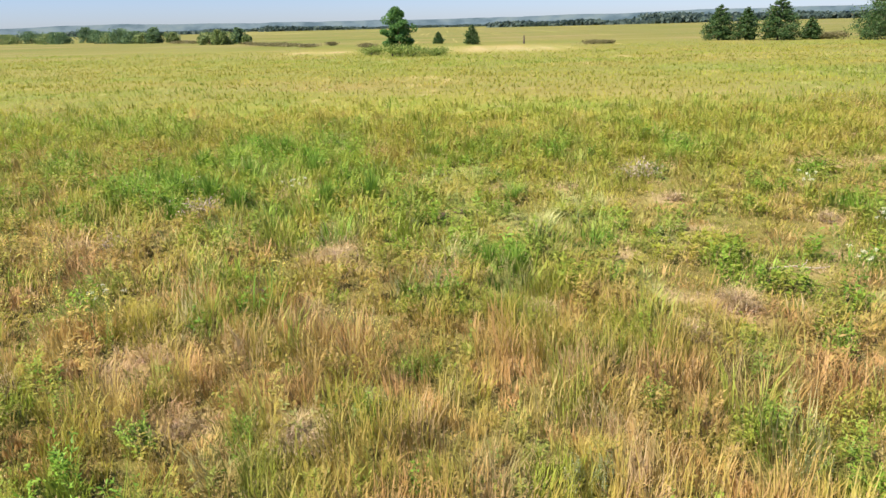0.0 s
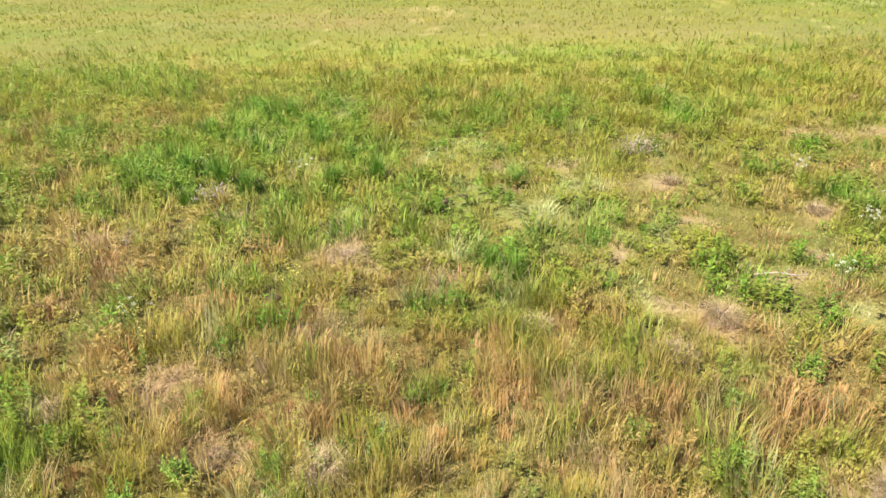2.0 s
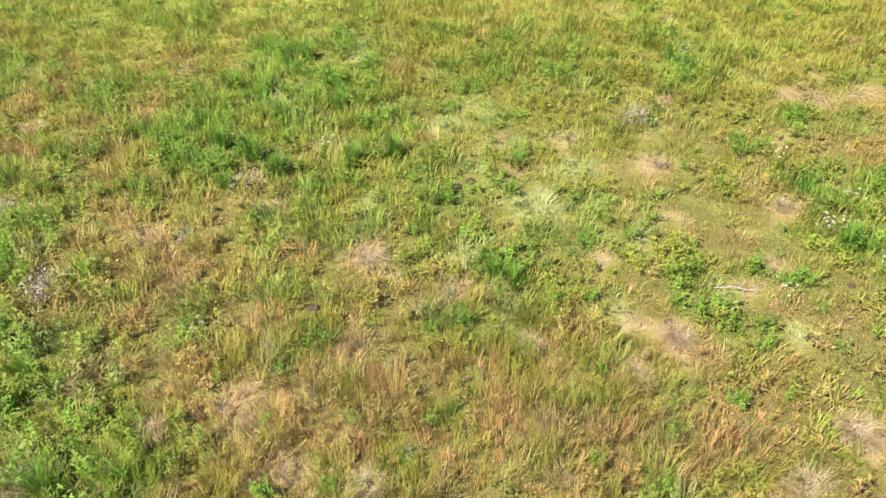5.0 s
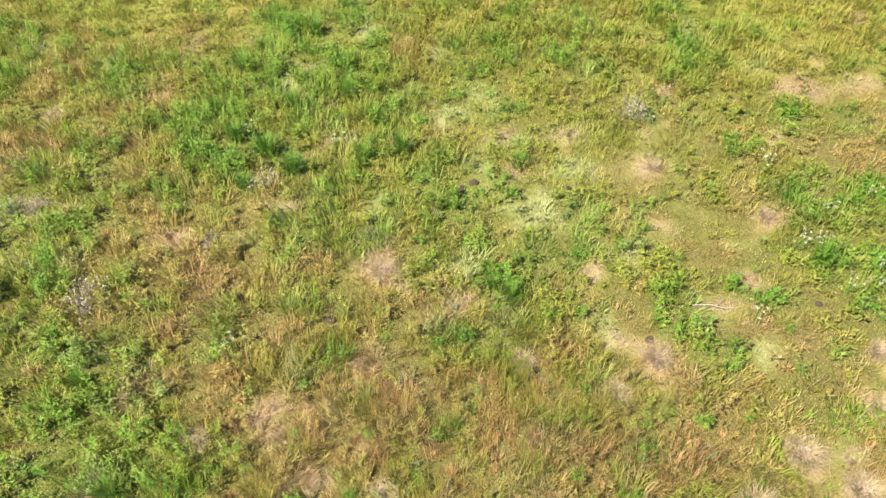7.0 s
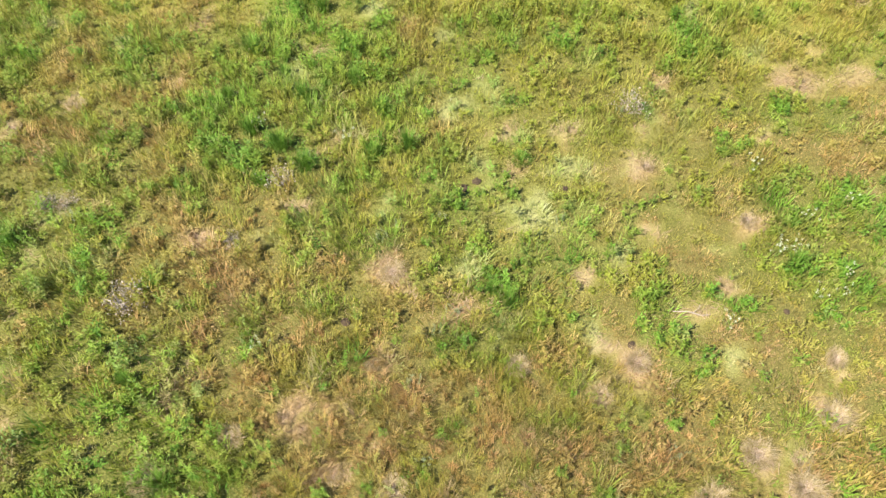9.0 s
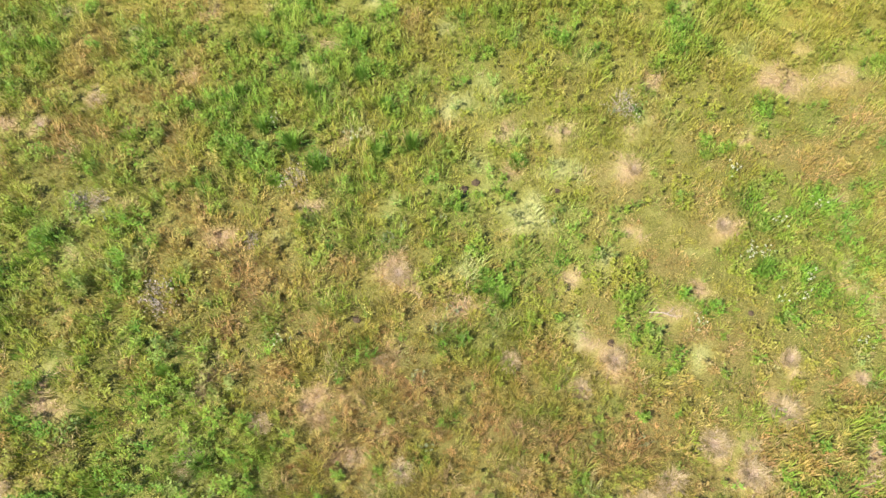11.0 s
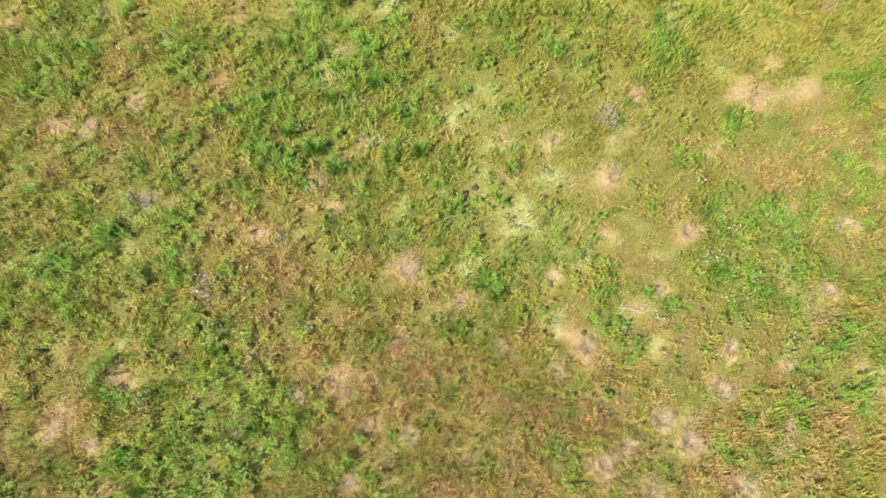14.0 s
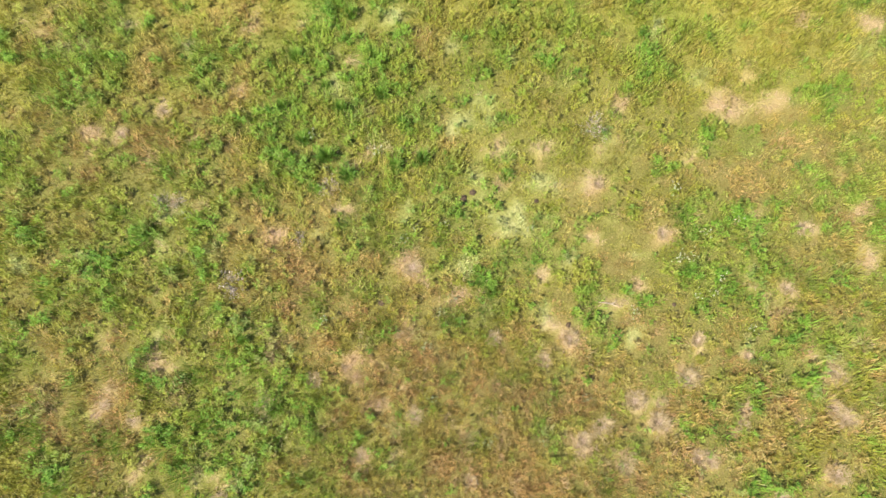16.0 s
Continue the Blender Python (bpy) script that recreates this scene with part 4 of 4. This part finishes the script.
def dead_brush(seed, at, size=1.0):
    """A low clump of grey dead twigs with a few curled leaves."""
    r = np.random.default_rng(seed)
    ob = thing("dead_brush", at, "low clump of grey dead brush with curled leaves", "dead brush", "dead brush clumps", size=size)
    tw, ends = [], []
    for i in range(46):
        a, q, h = r.random() * 6.28, 0.55 * math.sqrt(r.random()), 0.12 + 0.28 * r.random()
        b = Vector((math.cos(a) * q * 0.5, math.sin(a) * q * 0.5, -0.02))
        e = Vector((math.cos(a) * q + 0.1 * r.standard_normal(), math.sin(a) * q + 0.1 * r.standard_normal(), h))
        tw.append(tube([b, b.lerp(e, 0.5) + Vector((0, 0, 0.06)), e], [0.009, 0.007, 0.003], 4))
        ends.append(e)
    tagged(part("twig_tangle", mesh_of("twig_tangle", *joined(tw), TWIG), ob), kind="stuff")
    c = np.array([tuple(e) for e in ends])[r.integers(0, 46, 360)] + 0.10 * r.standard_normal((360, 3))
    c[:, 2] = np.abs(c[:, 2]) + 0.03
    tagged(part("dead_leaves", mesh_of("dead_leaves", *leaf_quads(c, 0.034, r), DEAD_LEAF), ob), kind="stuff")
    return ob


def dung_pat(seed, at, size):
    """A dry, slumped pat with folded rings."""
    r = np.random.default_rng(seed)
    bm = bmesh.new()
    rings, sides = 7, 20
    wob = [0.85 + 0.3 * r.random() for _ in range(sides)]
    rows = []
    for k in range(rings):
        t = k / (rings - 1)
        rad, z = size * (1 - t) ** 0.7, size * (0.05 + 0.34 * t ** 0.8 + 0.05 * math.sin(9 * t))
        if k == rings - 1:
            rows.append([bm.verts.new((0, 0, z))])
        else:
            rows.append([bm.verts.new((math.cos(6.2832 * s / sides) * rad * (wob[s] * (1 - t) + wob[s - 1] * t), math.sin(6.2832 * s / sides) * rad * wob[s], z + size * 0.03 * r.standard_normal() if k else -0.01)) for s in range(sides)])
    for k in range(rings - 1):
        for s in range(sides):
            a, b = rows[k][s], rows[k][(s + 1) % sides]
            if k == rings - 2:
                bm.faces.new((a, b, rows[-1][0]))
            else:
                bm.faces.new((a, b, rows[k + 1][(s + 1) % sides], rows[k + 1][s]))
    for f in bm.faces:
        f.smooth = True
    me = bpy.data.meshes.new("dung_pat")
    bm.to_mesh(me)
    bm.free()
    me.materials.append(DUNG)
    ob = new("dung_pat", me)
    ob.matrix_world = pose(*at, 0, 0, 360 * r.random())
    return tagged(ob, "dry dark brown dung pat lying in short grass", "dung", "dung pats")


def spread_copies(first, places, seed, smallest=0.75, largest=1.2):
    """Copies of a plant at the places, each turned and sized on its own."""
    r = np.random.default_rng(seed)
    for x, y in places:
        s = smallest + (largest - smallest) * r.random()
        copy = copy_thing(first, pose(*on_ground(x, y), 0, 0, 360 * r.random()))
        copy.scale = (s * (0.8 + 0.45 * r.random()), s * (0.8 + 0.45 * r.random()), s * (0.75 + 0.35 * r.random()))


def build_single_plants():
    tussocks = [(10.6, 9.9), (8.2, 8.8), (9.3, 7.9), (5.9, 6.9), (7.8, 5.9), (6.7, 7.5), (13.2, 8.6), (13.1, 7.9), (17.7, 8.5), (17.2, 8.9),
                (17.3, 6.0), (11.6, 6.3), (15.3, 14.3), (16.2, 17.2), (17.3, 10.5), (13.4, 11.1), (11.1, 11.7), (5.2, 11.5), (4.0, 10.4), (-3.6, 8.0),
                (-4.3, 5.7), (-1.9, 7.6), (-2.4, 14.5), (-2.8, 11.3), (9.5, 16.7), (6.4, 19.0), (-16.5, 7.3), (-15.0, 6.8), (-17.3, 20.6), (-15.3, 21.9)]
    r = np.random.default_rng(71)
    more = [(18 * (2 * r.random() - 1), 3 + 9 * r.random()) for _ in range(9)]
    kinds = [bunch_grass(100 + i, on_ground(*tussocks[i])) for i in range(3)]
    for i in range(3):
        spread_copies(kinds[i], tussocks[3 + i::3] + more[i::3], 80 + i, 0.5, 1.0)
    sedges = [(-3.46, 19.44), (-5.85, 18.88), (-5.05, 25.16), (-7.27, 23.52), (10.67, 14.97), (-6.28, 27.43), (-7.47, 18.2), (1.39, 13.48), (-3.25, 21.59), (0.9, 13.9),
              (-6.4, 22.3), (-8.2, 20.6), (-9.4, 22.4), (-4.4, 23.1), (-6.9, 19.8), (-8.8, 25.0), (-2.2, 19.9), (1.9, 19.2), (-15.6, 15.6), (-10.2, 10.6), (-8.4, 7.6), (-6.4, 6.4)]
    kinds = [sedge(110 + i, on_ground(*sedges[i])) for i in range(2)]
    for i in range(2):
        spread_copies(kinds[i], sedges[2 + i::2], 84 + i, 0.7, 1.15)
    # leafy green weeds
    a = stemmed("leafy_weed", "clump of bright green leafy weeds with upright stems", "weed", "leafy weed clumps", 120, on_ground(3.9, 7.6), 13, 0.52, 0.24, WEED_LEAF, 0.11, 0.15, leaves=24)
    b = stemmed("leafy_weed", "clump of bright green leafy weeds with upright stems", "weed", "leafy weed clumps", 121, on_ground(4.46, 8.87), 8, 0.42, 0.18, WEED_LEAF, 0.10, 0.17, leaves=20)
    spread_copies(a, [(1.92, 19.26), (1.56, 17.75), (-2.66, 7.6), (-3.92, 7.5), (5.97, 9.63), (-8.0, 9.4), (0.7, 14.6)], 86)
    spread_copies(b, [(-0.71, 9.2), (-2.3, 9.25), (2.68, 8.1), (-5.2, 8.3), (7.3, 11.2), (-1.4, 15.6), (3.3, 13.0), (-6.8, 13.4), (9.0, 12.4)], 87)
    # weeds with white flowers
    a = stemmed("white_flower_weed", "leafy weed topped with small white flower clusters", "wildflower", "white flowers", 122, on_ground(10.0, 15.4), 7, 0.62, 0.22, WEED_LEAF, 0.07, 0.12, WHITE_PETAL, 0.07, 16)
    spread_copies(a, [(10.4, 15.7), (10.7, 15.3), (11.06, 13.87), (12.05, 14.71), (11.8, 13.97), (11.5, 16.65), (-7.86, 20.83), (8.04, 12.72), (10.97, 15.83), (12.9, 17.6),
                      (-6.2, 11.8), (13.6, 12.2), (9.9, 18.7), (-4.6, 20.2)], 88, 0.8, 1.15)
    # pale yellow flower spikes
    a = stemmed("yellow_flower_weed", "slender weed with pale yellow flower spikes", "wildflower", "yellow flowers", 123, on_ground(-9.1, 14.97), 5, 0.72, 0.16, WEED_LEAF, 0.08, 0.10, YELLOW_PETAL, 0.11, 20)
    spread_copies(a, [(-8.55, 14.44), (-6.96, 11.35), (-6.19, 11.36), (-8.97, 14.3), (-8.5, 14.0), (-8.2, 13.8), (-11.97, 14.86), (-5.65, 10.33), (-1.75, 10.53), (-1.07, 9.8), (8.52, 14.5),
                      (-4.9, 13.2), (-10.4, 15.8), (-7.6, 12.6), (-3.4, 12.9)], 89, 0.7, 1.1)
    # silvery sage
    a = stemmed("sage_plant", "silvery pale green sage with upright leafy stems", "sage", "sage plants", 124, on_ground(1.46, 6.6), 9, 0.50, 0.20, SAGE_LEAF, 0.06, 0.14, leaves=30)
    spread_copies(a, [(1.7, 6.5), (1.85, 6.8), (4.14, 6.72), (-1.02, 8.41), (5.91, 8.75), (-1.51, 10.82), (-2.85, 15.89), (-0.83, 16.74), (-2.36, 16.5), (-0.4, 13.1), (-0.9, 12.5),
                      (-6.9, 19.2), (-5.9, 19.3), (6.3, 22.4), (5.7, 21.6), (-13.6, 16.6), (3.2, 16.6)], 90, 0.75, 1.2)
    for i, (x, y, s) in enumerate([(-6.72, 18.2, 1.0), (-10.95, 13.25, 1.25), (-14.87, 17.19, 0.8), (6.15, 21.9, 1.1), (-14.13, 17.3, 0.7), (-7.92, 15.66, 0.6)]):
        dead_brush(130 + i, on_ground(x, y), s)
    for i, (x, y, s) in enumerate([(-0.09, 18.05, 0.17), (0.34, 18.35, 0.16), (3.44, 18.03, 0.11), (-3.78, 12.73, 0.15), (5.12, 12.11, 0.14), (10.03, 13.29, 0.10)]):
        x0, y0, z0 = on_ground(x, y)
        dung_pat(140 + i, (x0, y0, z0 + 0.03), s)
    stick = thing("dry_branch", (*on_ground(7.05, 13.16)[:2], on_ground(7.05, 13.16)[2] + 0.10), "pale bleached dry branch lying on flattened grass", "branch", turn=-8)
    part("branch", mesh_of("branch", *tube([(-0.55, 0, 0), (-0.1, 0.04, 0.05), (0.3, -0.02, 0.03), (0.6, 0.03, 0.06)], [0.018, 0.017, 0.013, 0.006], 7), TWIG), stick)
    part("twig", mesh_of("twig", *tube([(0.05, 0.02, 0.04), (0.2, 0.17, 0.09), (0.26, 0.30, 0.11)], [0.014, 0.010, 0.004], 5), TWIG), stick)


build_single_plants()
